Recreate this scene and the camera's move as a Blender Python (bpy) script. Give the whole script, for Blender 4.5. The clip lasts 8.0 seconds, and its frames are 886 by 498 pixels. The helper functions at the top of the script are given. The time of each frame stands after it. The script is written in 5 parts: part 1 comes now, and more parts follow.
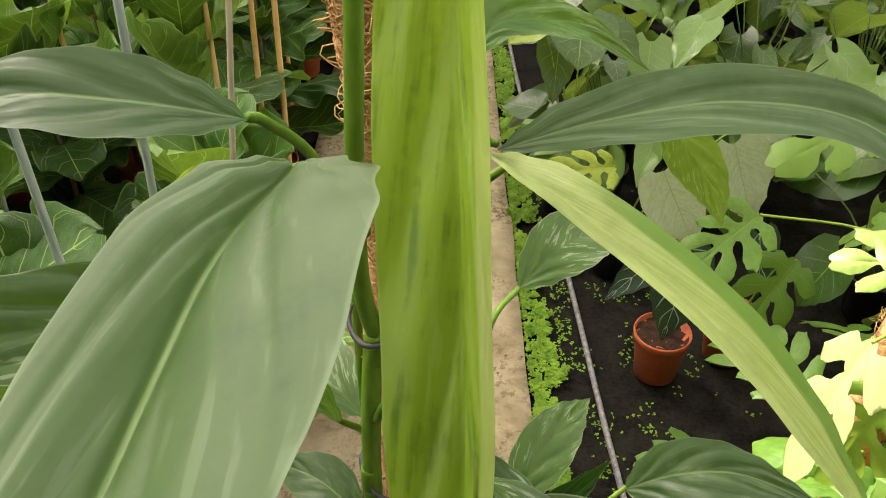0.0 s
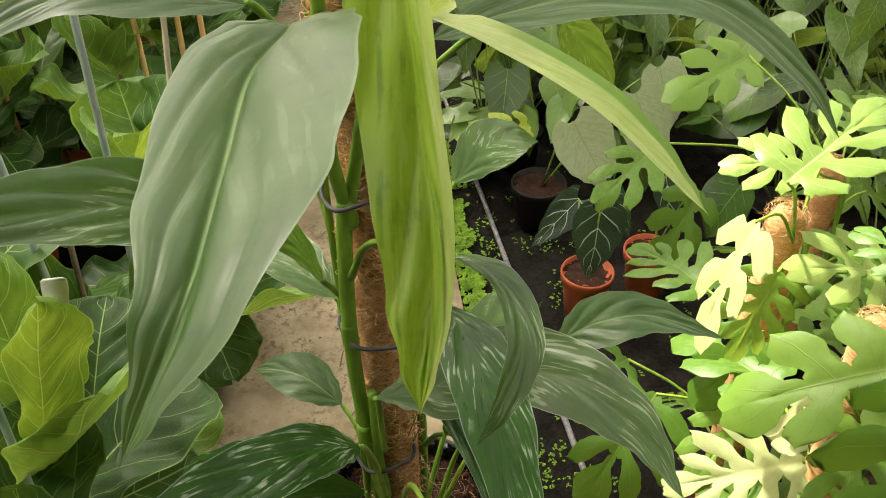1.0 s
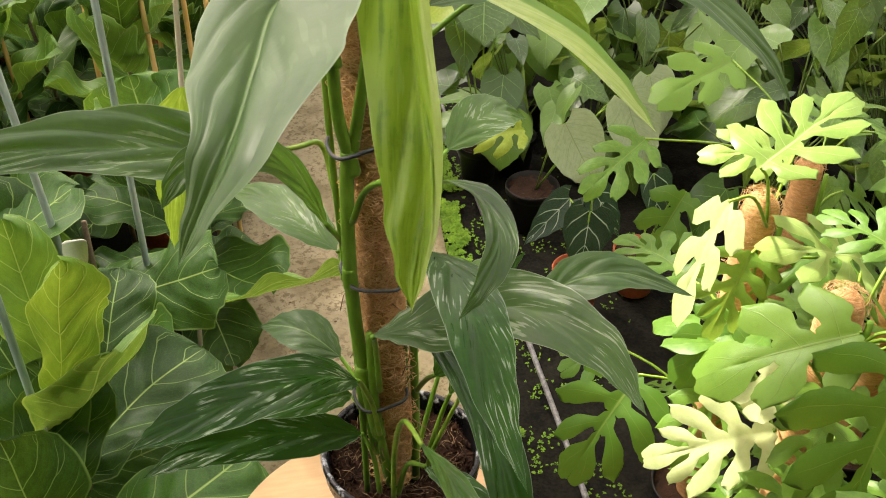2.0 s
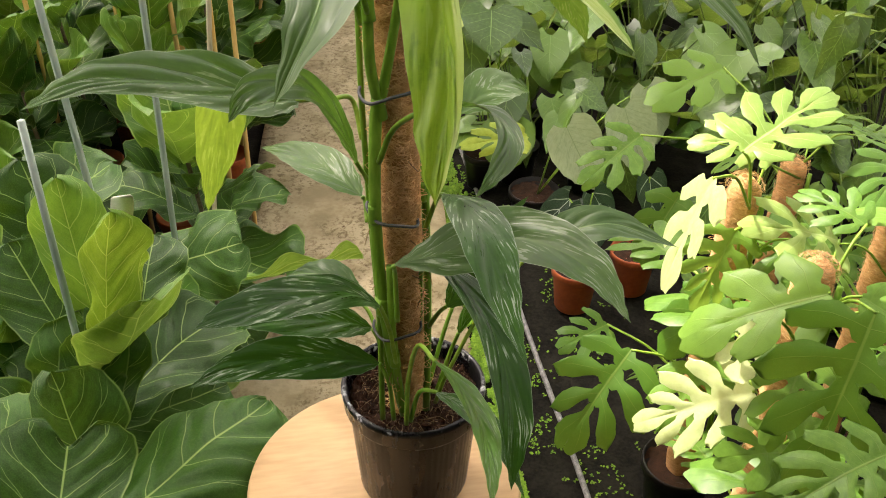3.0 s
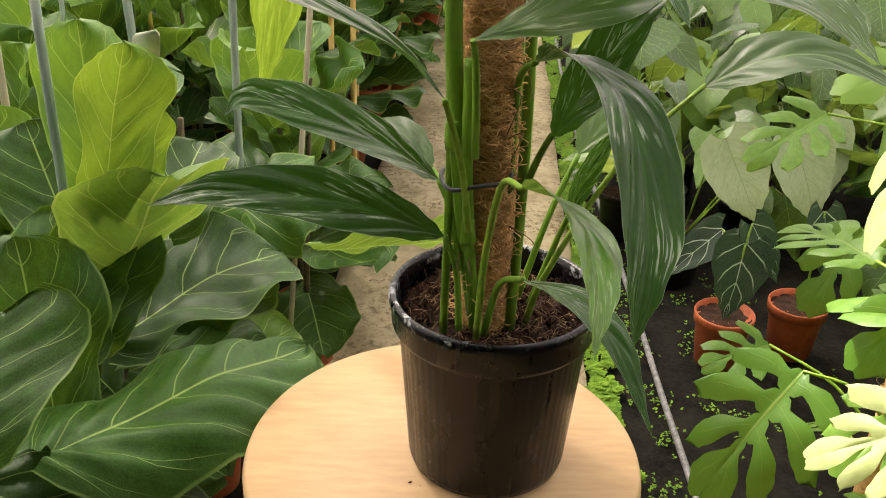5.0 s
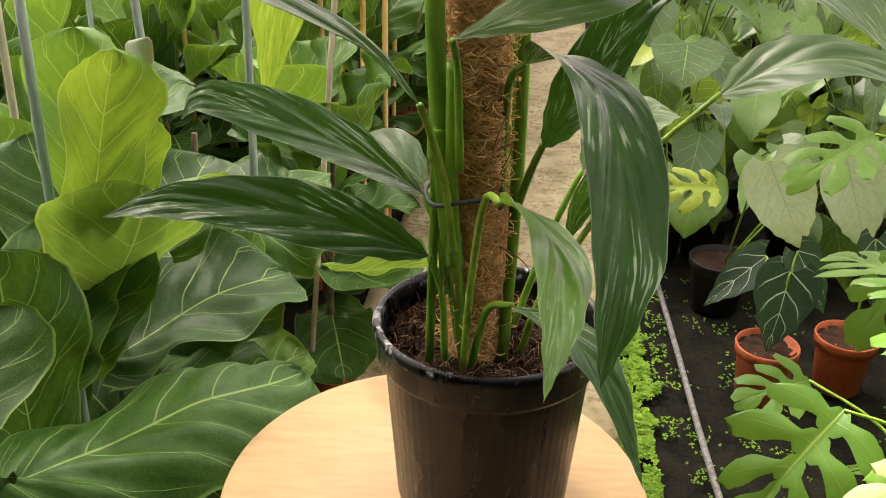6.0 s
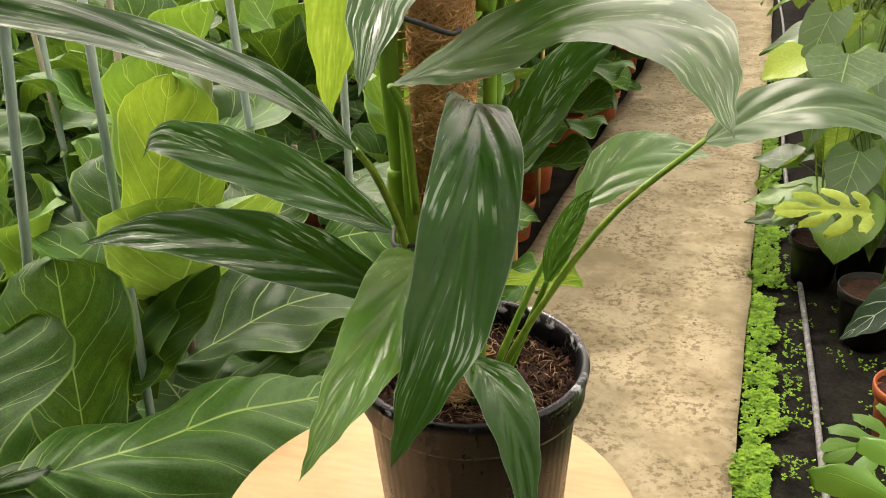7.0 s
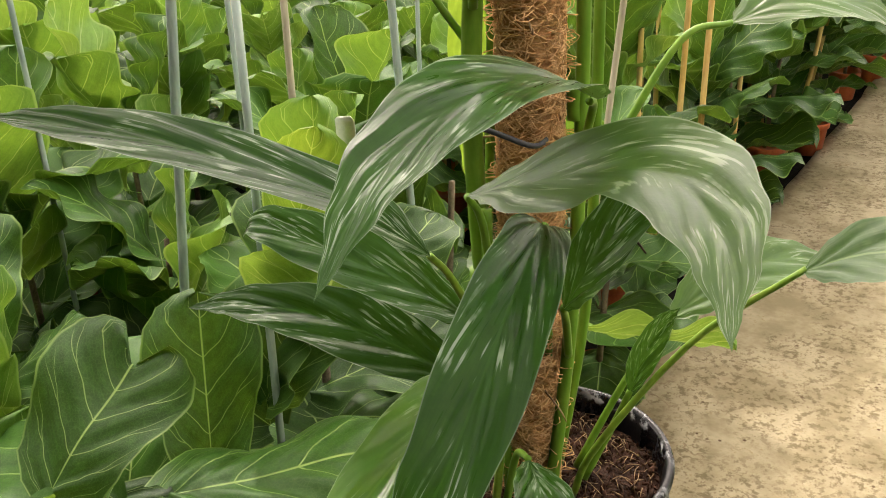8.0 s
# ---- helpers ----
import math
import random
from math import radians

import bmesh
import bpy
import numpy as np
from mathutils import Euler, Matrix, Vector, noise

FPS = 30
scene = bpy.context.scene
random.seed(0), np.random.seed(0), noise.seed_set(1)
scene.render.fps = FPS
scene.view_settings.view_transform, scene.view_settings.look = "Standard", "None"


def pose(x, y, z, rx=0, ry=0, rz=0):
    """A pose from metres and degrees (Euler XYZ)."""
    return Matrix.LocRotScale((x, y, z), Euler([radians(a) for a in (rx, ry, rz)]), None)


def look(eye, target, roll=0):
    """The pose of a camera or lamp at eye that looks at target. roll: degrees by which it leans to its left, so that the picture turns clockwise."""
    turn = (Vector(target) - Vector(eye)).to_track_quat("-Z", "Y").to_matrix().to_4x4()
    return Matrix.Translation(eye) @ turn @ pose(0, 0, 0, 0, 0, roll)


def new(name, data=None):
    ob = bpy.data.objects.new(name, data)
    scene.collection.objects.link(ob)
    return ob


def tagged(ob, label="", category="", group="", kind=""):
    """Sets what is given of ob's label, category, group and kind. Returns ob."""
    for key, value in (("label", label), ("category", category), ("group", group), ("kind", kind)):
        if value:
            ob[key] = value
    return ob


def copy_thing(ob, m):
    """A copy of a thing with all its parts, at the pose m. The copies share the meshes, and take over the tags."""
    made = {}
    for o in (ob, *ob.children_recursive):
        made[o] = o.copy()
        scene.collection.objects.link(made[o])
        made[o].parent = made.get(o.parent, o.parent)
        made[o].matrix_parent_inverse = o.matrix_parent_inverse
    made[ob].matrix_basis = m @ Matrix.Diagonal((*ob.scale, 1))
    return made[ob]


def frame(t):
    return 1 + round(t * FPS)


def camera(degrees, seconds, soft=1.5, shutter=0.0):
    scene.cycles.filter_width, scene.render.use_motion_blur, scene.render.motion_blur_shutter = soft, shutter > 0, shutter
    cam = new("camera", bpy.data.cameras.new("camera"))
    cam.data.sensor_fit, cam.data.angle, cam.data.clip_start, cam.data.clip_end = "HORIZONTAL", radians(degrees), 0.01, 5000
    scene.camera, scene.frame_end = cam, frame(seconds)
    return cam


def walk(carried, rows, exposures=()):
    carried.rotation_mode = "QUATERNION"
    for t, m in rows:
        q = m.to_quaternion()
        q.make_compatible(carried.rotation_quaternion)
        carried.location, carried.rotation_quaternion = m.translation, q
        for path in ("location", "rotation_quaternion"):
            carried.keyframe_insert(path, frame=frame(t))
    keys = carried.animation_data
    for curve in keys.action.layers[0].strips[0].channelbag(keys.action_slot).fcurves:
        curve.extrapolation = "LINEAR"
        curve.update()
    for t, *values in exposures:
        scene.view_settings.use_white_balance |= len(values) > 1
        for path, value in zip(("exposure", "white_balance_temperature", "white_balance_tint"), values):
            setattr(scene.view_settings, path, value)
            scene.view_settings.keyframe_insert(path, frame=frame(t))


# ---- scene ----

# ---------------------------------------------------------------- camera
cam = camera(50.72, 8.0, soft=1.0)
EXPOSURE, KELVIN = 1.78, 6800
ROWS = [
    (0.0, -0.0333, -0.4451, 1.6325, 51.54, -0.86, -4.12),
    (0.5, -0.0579, -0.5195, 1.6401, 51.23, 0.81, -9.81),
    (1.0, -0.0715, -0.6136, 1.6495, 51.54, 0.72, -11.03),
    (2.5, -0.1058, -0.7847, 1.6509, 53.59, -0.44, -10.34),
    (3.0, -0.1279, -0.8713, 1.6493, 54.77, -0.85, -10.01),
    (3.5, -0.1232, -0.8856, 1.5867, 57.31, -0.87, -8.52),
    (4.0, -0.1022, -0.8250, 1.4341, 58.99, -0.48, -4.30),
    (5.3, -0.0461, -0.6779, 1.2045, 63.08, -1.67, 0.01),
    (5.5, -0.0377, -0.6621, 1.1987, 63.46, -1.44, -0.19),
    (6.0, -0.0082, -0.6469, 1.1973, 63.67, -0.95, 3.08),
    (6.5, 0.0698, -0.6269, 1.2168, 63.50, -0.09, 8.55),
    (7.0, 0.1506, -0.6034, 1.2219, 63.61, 1.76, 14.91),
    (7.5, 0.1947, -0.5810, 1.2298, 64.08, 2.64, 19.84),
    (8.0, 0.2189, -0.5441, 1.2837, 63.85, 2.59, 28.19),
]
walk(cam, [(t, pose(x, y, z, a, b, c)) for t, x, y, z, a, b, c in ROWS], exposures=[(0.0, EXPOSURE - 0.15, KELVIN, 17), (1.0, EXPOSURE - 0.13, KELVIN, 17), (2.5, EXPOSURE - 0.02, KELVIN, 17), (4.0, EXPOSURE, KELVIN, 17), (5.5, EXPOSURE + 0.12, KELVIN, 17), (6.5, EXPOSURE + 0.2, KELVIN, 17), (8.0, EXPOSURE + 0.36, KELVIN, 17)])

# ---------------------------------------------------------------- world and sun
SUN_EL, SUN_AZ = 52.0, -35.0        # elevation; azimuth from +y towards +x
world = bpy.data.worlds.new("greenhouse_sky")
scene.world = world
world.use_nodes = True
wnt = world.node_tree
sky = wnt.nodes.new("ShaderNodeTexSky")
sky.sky_type, sky.sun_disc = "NISHITA", False
sky.sun_elevation, sky.sun_rotation = radians(SUN_EL), radians(SUN_AZ)
sky.air_density, sky.dust_density, sky.ozone_density = 1.0, 6.0, 0.5
wnt.links.new(sky.outputs[0], wnt.nodes["Background"].inputs[0])
wnt.nodes["Background"].inputs[1].default_value = 0.15
sun_data = bpy.data.lights.new("sun", "SUN")
sun_data.energy, sun_data.angle, sun_data.color = 5.0, radians(2.5), (1.0, 0.94, 0.84)
sun = new("sun", sun_data)
sun_dir = Vector((math.sin(radians(SUN_AZ)) * math.cos(radians(SUN_EL)), math.cos(radians(SUN_AZ)) * math.cos(radians(SUN_EL)), math.sin(radians(SUN_EL))))
sun.matrix_world = look(sun_dir * 20, (0, 0, 0))

# ---------------------------------------------------------------- node helpers


def put(nt, socket, value):
    if isinstance(value, bpy.types.NodeSocket):
        nt.links.new(value, socket)
    elif value is not None:
        if isinstance(value, (tuple, list)) and len(value) == 3 and socket.type == "RGBA":
            value = (*value, 1)
        socket.default_value = value


def maths(nt, op, a, b=None, c=None):
    n = nt.nodes.new("ShaderNodeMath")
    n.operation = op
    put(nt, n.inputs[0], a), put(nt, n.inputs[1], b), put(nt, n.inputs[2], c)
    return n.outputs[0]


def mixed(nt, fac, a, b, blend="MIX"):
    n = nt.nodes.new("ShaderNodeMix")
    n.data_type, n.blend_type = "RGBA", blend
    put(nt, n.inputs[0], fac), put(nt, n.inputs[6], a), put(nt, n.inputs[7], b)
    return n.outputs[2]


def noisy(nt, vec, scale, detail=3.0, rough=0.55, stretch=None):
    if stretch:
        m = nt.nodes.new("ShaderNodeMapping")
        put(nt, m.inputs[0], vec)
        m.inputs["Scale"].default_value = stretch
        vec = m.outputs[0]
    n = nt.nodes.new("ShaderNodeTexNoise")
    put(nt, n.inputs["Vector"], vec)
    n.inputs["Scale"].default_value, n.inputs["Detail"].default_value, n.inputs["Roughness"].default_value = scale, detail, rough
    return n.outputs[0]


def ramp(nt, fac, lo, hi):
    n = nt.nodes.new("ShaderNodeMapRange")
    n.interpolation_type = "SMOOTHSTEP"
    put(nt, n.inputs[0], fac)
    n.inputs[1].default_value, n.inputs[2].default_value = lo, hi
    return n.outputs[0]


def start(name):
    m = bpy.data.materials.new(name)
    m.use_nodes = True
    nt = m.node_tree
    return m, nt, nt.nodes["Principled BSDF"]


def bumped(nt, bsdf, height, strength, distance):
    b = nt.nodes.new("ShaderNodeBump")
    b.inputs["Strength"].default_value, b.inputs["Distance"].default_value = strength, distance
    put(nt, b.inputs["Height"], height)
    nt.links.new(b.outputs[0], bsdf.inputs["Normal"])
    return b.outputs[0]


def plain(name, col_a, col_b, scale, rough, bump=0.3, dist=0.002, metallic=0.0, spec=0.22, stretch=None, fine=8.0):
    """Two colours broken by coarse and fine noise, with a matching relief."""
    m, nt, b = start(name)
    co = nt.nodes.new("ShaderNodeTexCoord").outputs["Object"]
    big = noisy(nt, co, scale, 4, 0.6, stretch)
    small = noisy(nt, co, scale * fine, 3, 0.6, stretch)
    f = maths(nt, "MULTIPLY_ADD", small, 0.45, maths(nt, "MULTIPLY", big, 0.7))
    put(nt, b.inputs["Base Color"], mixed(nt, ramp(nt, f, 0.35, 0.8), col_a, col_b))
    put(nt, b.inputs["Roughness"], maths(nt, "MULTIPLY_ADD", small, 0.25, rough - 0.12))
    b.inputs["Metallic"].default_value = metallic
    b.inputs["Specular IOR Level"].default_value = spec
    bumped(nt, b, f, bump, dist)
    return m


def leaf_material(name, dark, light, glow, silver=None, silver_amount=0.0, vein=None, pairs=7.0, sweep=0.6, rough=0.36, translucency=0.3,
                  vein_width=0.05, vary=0.25, bow=0.0, relief_depth=0.0012, streak=38.0, blotch=0.5, spec=0.34, swell=0.0, forks=0.0, second=None, rib=0.45, rib_tone=None, tones=(0.25, 0.75), margin=0.0):
    """A leaf blade laid out by its UVs: u runs along the midrib, v across; veins sweep forward from the midrib."""
    m, nt, b = start(name)
    sep = nt.nodes.new("ShaderNodeSeparateXYZ")
    uv = nt.nodes.new("ShaderNodeUVMap").outputs[0]
    put(nt, sep.inputs[0], uv)
    u, v = sep.outputs[0], sep.outputs[1]
    av = maths(nt, "ABSOLUTE", maths(nt, "MULTIPLY_ADD", v, 2.0, -1.0))
    co = nt.nodes.new("ShaderNodeTexCoord").outputs["Object"]
    p = maths(nt, "MULTIPLY_ADD", av, -sweep, u)
    p = maths(nt, "MULTIPLY_ADD", maths(nt, "MULTIPLY", av, av), -bow, p)
    p = maths(nt, "MULTIPLY_ADD", noisy(nt, uv, 5.0, 1.0, 0.5), 0.05, p)
    rnd = nt.nodes.new("ShaderNodeObjectInfo").outputs["Random"]
    comb = nt.nodes.new("ShaderNodeCombineXYZ")
    put(nt, comb.inputs[0], maths(nt, "MULTIPLY", p, streak)), put(nt, comb.inputs[1], maths(nt, "MULTIPLY", av, 4.5))
    put(nt, comb.inputs[2], maths(nt, "MULTIPLY_ADD", rnd, 37.0, maths(nt, "MULTIPLY", v, 1.2)))
    lines = noisy(nt, comb.outputs[0], 1.0, 2.0, 0.5)
    patches = noisy(nt, co, 18.0, 4, 0.6)
    grain = noisy(nt, co, 160.0, 3, 0.6)
    tone = maths(nt, "MULTIPLY_ADD", patches, blotch, maths(nt, "MULTIPLY", lines, 1.0 - blotch))
    tone = maths(nt, "MULTIPLY_ADD", maths(nt, "SUBTRACT", grain, 0.5), 0.25, tone)
    tone = maths(nt, "MULTIPLY_ADD", maths(nt, "SUBTRACT", rnd, 0.5), vary, tone)
    col = mixed(nt, ramp(nt, tone, *tones), dark, light)
    if silver:
        s = maths(nt, "MULTIPLY", ramp(nt, lines, 0.555, 0.645), ramp(nt, patches, 0.43, 0.58))
        s = maths(nt, "MULTIPLY", s, silver_amount)
        col = mixed(nt, s, col, silver)
    relief = lines
    if vein:
        d = maths(nt, "PINGPONG", maths(nt, "MULTIPLY", p, pairs), 0.5)
        lat = maths(nt, "SUBTRACT", 1.0, ramp(nt, maths(nt, "MULTIPLY", d, 1.0), 0.0, vein_width))
        lat = maths(nt, "MULTIPLY", lat, maths(nt, "SUBTRACT", 1.0, ramp(nt, av, 0.55, 0.98 if not forks else 0.66)))
        if forks:
            off = maths(nt, "ABSOLUTE", maths(nt, "SUBTRACT", d, maths(nt, "MULTIPLY", maths(nt, "SUBTRACT", av, 0.56), 0.55)))
            arm = maths(nt, "MULTIPLY", maths(nt, "SUBTRACT", 1.0, ramp(nt, off, 0.0, vein_width * 0.8)), maths(nt, "MULTIPLY", ramp(nt, av, 0.54, 0.60), maths(nt, "SUBTRACT", 1.0, ramp(nt, av, 0.78, 0.97))))
            lat = maths(nt, "MAXIMUM", lat, maths(nt, "MULTIPLY", arm, forks))
        mid = maths(nt, "SUBTRACT", 1.0, ramp(nt, av, 0.007, 0.024))
        w = maths(nt, "MAXIMUM", maths(nt, "MULTIPLY", lat, 0.95), mid)
        net = nt.nodes.new("ShaderNodeTexVoronoi")
        net.feature = "DISTANCE_TO_EDGE"
        net.inputs["Scale"].default_value = 55.0
        put(nt, net.inputs["Vector"], co)
        cells = maths(nt, "SUBTRACT", 1.0, ramp(nt, net.outputs[0], 0.0, 0.10))
        w = maths(nt, "MAXIMUM", w, maths(nt, "MULTIPLY", cells, 0.10))
        w = maths(nt, "MAXIMUM", w, maths(nt, "MULTIPLY", ramp(nt, av, 0.955, 0.985), margin))
        col = mixed(nt, w, col, vein)
        relief = maths(nt, "MULTIPLY_ADD", w, 0.8, maths(nt, "MULTIPLY", grain, 0.4))
    else:
        mid = maths(nt, "SUBTRACT", 1.0, ramp(nt, av, 0.015, 0.05))
        col = mixed(nt, maths(nt, "MULTIPLY", mid, rib), col, rib_tone or light)
        if silver:
            col = mixed(nt, maths(nt, "MULTIPLY", ramp(nt, av, 0.965, 0.99), 0.3), col, silver)
        relief = maths(nt, "MULTIPLY_ADD", grain, 0.25, maths(nt, "MULTIPLY", lines, 0.35))
    if second:
        col = mixed(nt, maths(nt, "MULTIPLY", ramp(nt, maths(nt, "SUBTRACT", 1.0, v), 0.74, 0.80), ramp(nt, u, 0.22, 0.45)), col, second)
    put(nt, b.inputs["Base Color"], col)
    put(nt, b.inputs["Roughness"], maths(nt, "MULTIPLY_ADD", lines, 0.10, rough - 0.05))
    b.inputs["Specular IOR Level"].default_value = spec
    if swell:
        comb = nt.nodes.new("ShaderNodeCombineXYZ")
        put(nt, comb.inputs[0], maths(nt, "MULTIPLY", p, 11.0)), put(nt, comb.inputs[1], maths(nt, "MULTIPLY", av, 1.4))
        put(nt, comb.inputs[2], maths(nt, "MULTIPLY_ADD", rnd, 53.0, v))
        relief = maths(nt, "MULTIPLY_ADD", noisy(nt, comb.outputs[0], 1.0, 1.0, 0.4), swell, relief)
    nrm = bumped(nt, b, relief, 0.4, relief_depth)
    tr = nt.nodes.new("ShaderNodeBsdfTranslucent")
    put(nt, tr.inputs[0], mixed(nt, 0.5, mixed(nt, 1.0, col, glow, "SCREEN"), glow))
    nt.links.new(nrm, tr.inputs["Normal"])
    mix = nt.nodes.new("ShaderNodeMixShader")
    mix.inputs[0].default_value = translucency
    nt.links.new(b.outputs[0], mix.inputs[1]), nt.links.new(tr.outputs[0], mix.inputs[2])
    nt.links.new(mix.outputs[0], nt.nodes["Material Output"].inputs[0])
    return m


# ---------------------------------------------------------------- materials
M_CONCRETE, nt, b = start("worn_concrete")
co = nt.nodes.new("ShaderNodeTexCoord").outputs["Object"]
stain, patch, grit = noisy(nt, co, 3.2, 5, 0.65), noisy(nt, co, 11.0, 4, 0.6), noisy(nt, co, 110.0, 3, 0.6)
col = mixed(nt, ramp(nt, maths(nt, "MULTIPLY_ADD", patch, 0.5, maths(nt, "MULTIPLY", stain, 0.5)), 0.38, 0.62), (0.225, 0.188, 0.106), (0.385, 0.330, 0.212))
col = mixed(nt, maths(nt, "MULTIPLY", ramp(nt, maths(nt, "MULTIPLY_ADD", patch, 0.45, maths(nt, "MULTIPLY", grit, 0.55)), 0.56, 0.66), 0.55), col, (0.22, 0.155, 0.07))
dirt = noisy(nt, co, 50.0, 7, 0.72)
col = mixed(nt, maths(nt, "MULTIPLY", maths(nt, "MULTIPLY", ramp(nt, dirt, 0.49, 0.58), ramp(nt, noisy(nt, co, 5.0, 3, 0.6), 0.36, 0.56)), 0.75), col, (0.120, 0.090, 0.042))
dots = nt.nodes.new("ShaderNodeTexVoronoi")
dots.inputs["Scale"].default_value = 26.0
put(nt, dots.inputs["Vector"], co)
speck = maths(nt, "MULTIPLY", maths(nt, "SUBTRACT", 1.0, ramp(nt, dots.outputs["Distance"], 0.06, 0.13)), ramp(nt, patch, 0.46, 0.6))
col = mixed(nt, speck, col, (0.10, 0.06, 0.03))
crack = nt.nodes.new("ShaderNodeTexVoronoi")
crack.feature = "DISTANCE_TO_EDGE"
crack.inputs["Scale"].default_value = 2.6
warp = nt.nodes.new("ShaderNodeVectorMath")
warp.operation = "MULTIPLY_ADD"
nz = nt.nodes.new("ShaderNodeTexNoise")
nz.inputs["Scale"].default_value, nz.inputs["Detail"].default_value = 9.0, 5.0
put(nt, nz.inputs["Vector"], co)
put(nt, warp.inputs[0], nz.outputs["Color"])
warp.inputs[1].default_value = (0.22, 0.22, 0.22)
put(nt, warp.inputs[2], co)
put(nt, crack.inputs["Vector"], warp.outputs[0])
line = maths(nt, "MULTIPLY", maths(nt, "SUBTRACT", 1.0, ramp(nt, crack.outputs["Distance"], 0.0, 0.012)), ramp(nt, stain, 0.5, 0.62))
col = mixed(nt, maths(nt, "MULTIPLY", line, 0.8), col, (0.14, 0.09, 0.045))
put(nt, b.inputs["Base Color"], col)
b.inputs["Roughness"].default_value, b.inputs["Specular IOR Level"].default_value = 0.85, 0.2
bumped(nt, b, maths(nt, "SUBTRACT", maths(nt, "MULTIPLY_ADD", grit, 0.5, patch), maths(nt, "ADD", line, speck)), 0.5, 0.004)
M_SOILBED = plain("wet_black_ground", (0.0035, 0.0035, 0.003), (0.019, 0.0175, 0.013), 14.0, 0.85, 0.8, 0.006, spec=0.06)
M_MOSS = plain("moss", (0.055, 0.14, 0.008), (0.20, 0.36, 0.028), 30.0, 0.8, 0.4, 0.002)
M_HOSE = plain("grey_hose", (0.07, 0.07, 0.07), (0.27, 0.27, 0.265), 70.0, 0.5, 0.3, 0.001)
M_TERRA = plain("terracotta_plastic", (0.34, 0.08, 0.03), (0.48, 0.13, 0.05), 12.0, 0.5, 0.15, 0.001)
M_BLACK = plain("black_pot_plastic", (0.007, 0.0065, 0.0065), (0.015, 0.013, 0.012), 18.0, 0.34, 0.12, 0.0008, spec=0.16)
M_RIM, nt, b = start("scuffed_black_plastic")
co = nt.nodes.new("ShaderNodeTexCoord").outputs["Object"]
sc = nt.nodes.new("ShaderNodeSeparateXYZ")
put(nt, sc.inputs[0], co)
scuff = maths(nt, "MULTIPLY", ramp(nt, noisy(nt, co, 95.0, 4, 0.6), 0.51, 0.62), ramp(nt, noisy(nt, co, 22.0, 2, 0.5), 0.44, 0.58))
scuff = maths(nt, "MULTIPLY", scuff, ramp(nt, sc.outputs[2], 0.166, 0.174))
dust = noisy(nt, co, 300.0, 3, 0.6)
put(nt, b.inputs["Base Color"], mixed(nt, scuff, mixed(nt, ramp(nt, dust, 0.45, 0.8), (0.0035, 0.0038, 0.0046), (0.011, 0.0115, 0.0125)), (0.42, 0.44, 0.46)))
wiped = ramp(nt, noisy(nt, co, 26.0, 5, 0.65, (1.0, 1.0, 0.16)), 0.36, 0.66)
put(nt, b.inputs["Roughness"], maths(nt, "MULTIPLY_ADD", wiped, 0.26, maths(nt, "MULTIPLY_ADD", dust, 0.16, 0.10)))
b.inputs["Specular IOR Level"].default_value = 0.3
flute = maths(nt, "SINE", maths(nt, "MULTIPLY", maths(nt, "ARCTAN2", sc.outputs[1], sc.outputs[0]), 64.0))
flute = maths(nt, "MULTIPLY", flute, maths(nt, "SUBTRACT", 1.0, ramp(nt, sc.outputs[2], 0.138, 0.142)))
bumped(nt, b, maths(nt, "MULTIPLY_ADD", flute, 0.45, dust), 0.22, 0.0007)
M_WOOD = plain("pale_wood", (0.40, 0.260, 0.128), (0.51, 0.35, 0.185), 3.0, 0.5, 0.08, 0.0006, stretch=(1.0, 6.0, 3.0))
M_SOIL = plain("potting_soil", (0.014, 0.007, 0.004), (0.06, 0.027, 0.014), 60.0, 0.9, 0.8, 0.006)
M_BARK = plain("soil_chip", (0.014, 0.007, 0.004), (0.078, 0.032, 0.015), 60.0, 0.85, 0.4, 0.002)
M_ROOT = plain("pale_root", (0.17, 0.105, 0.05), (0.40, 0.28, 0.15), 60.0, 0.8, 0.2, 0.001)
M_COIR = plain("coir", (0.45, 0.215, 0.078), (0.74, 0.44, 0.20), 70.0, 0.95, 0.5, 0.002, stretch=(1.0, 1.0, 3.0))
M_FIBRE = plain("coir_fibre", (0.64, 0.35, 0.135), (0.84, 0.57, 0.29), 90.0, 0.9, 0.2, 0.001)
M_PALELEAF = plain("pale_leaf_underside", (0.60, 0.66, 0.50), (0.78, 0.82, 0.68), 40.0, 0.5, 0.2, 0.001)
M_STRAW = plain("straw_fibre", (0.34, 0.20, 0.08), (0.58, 0.40, 0.19), 90.0, 0.9, 0.2, 0.001)
M_STEM = plain("green_stem", (0.092, 0.215, 0.017), (0.185, 0.340, 0.038), 22.0, 0.36, 0.15, 0.001, stretch=(1, 1, 0.25))
M_PETIOLE = plain("yellow_green_petiole", (0.13, 0.26, 0.025), (0.26, 0.40, 0.05), 22.0, 0.38, 0.12, 0.001)
M_STALK = plain("olive_stalk", (0.060, 0.105, 0.020), (0.135, 0.190, 0.045), 22.0, 0.4, 0.12, 0.001)
M_CLIP = plain("grey_plant_clip", (0.035, 0.038, 0.04), (0.075, 0.08, 0.085), 40.0, 0.45, 0.1, 0.0005)
M_TRUNK = plain("woody_stem", (0.09, 0.07, 0.04), (0.20, 0.16, 0.10), 40.0, 0.8, 0.4, 0.002)
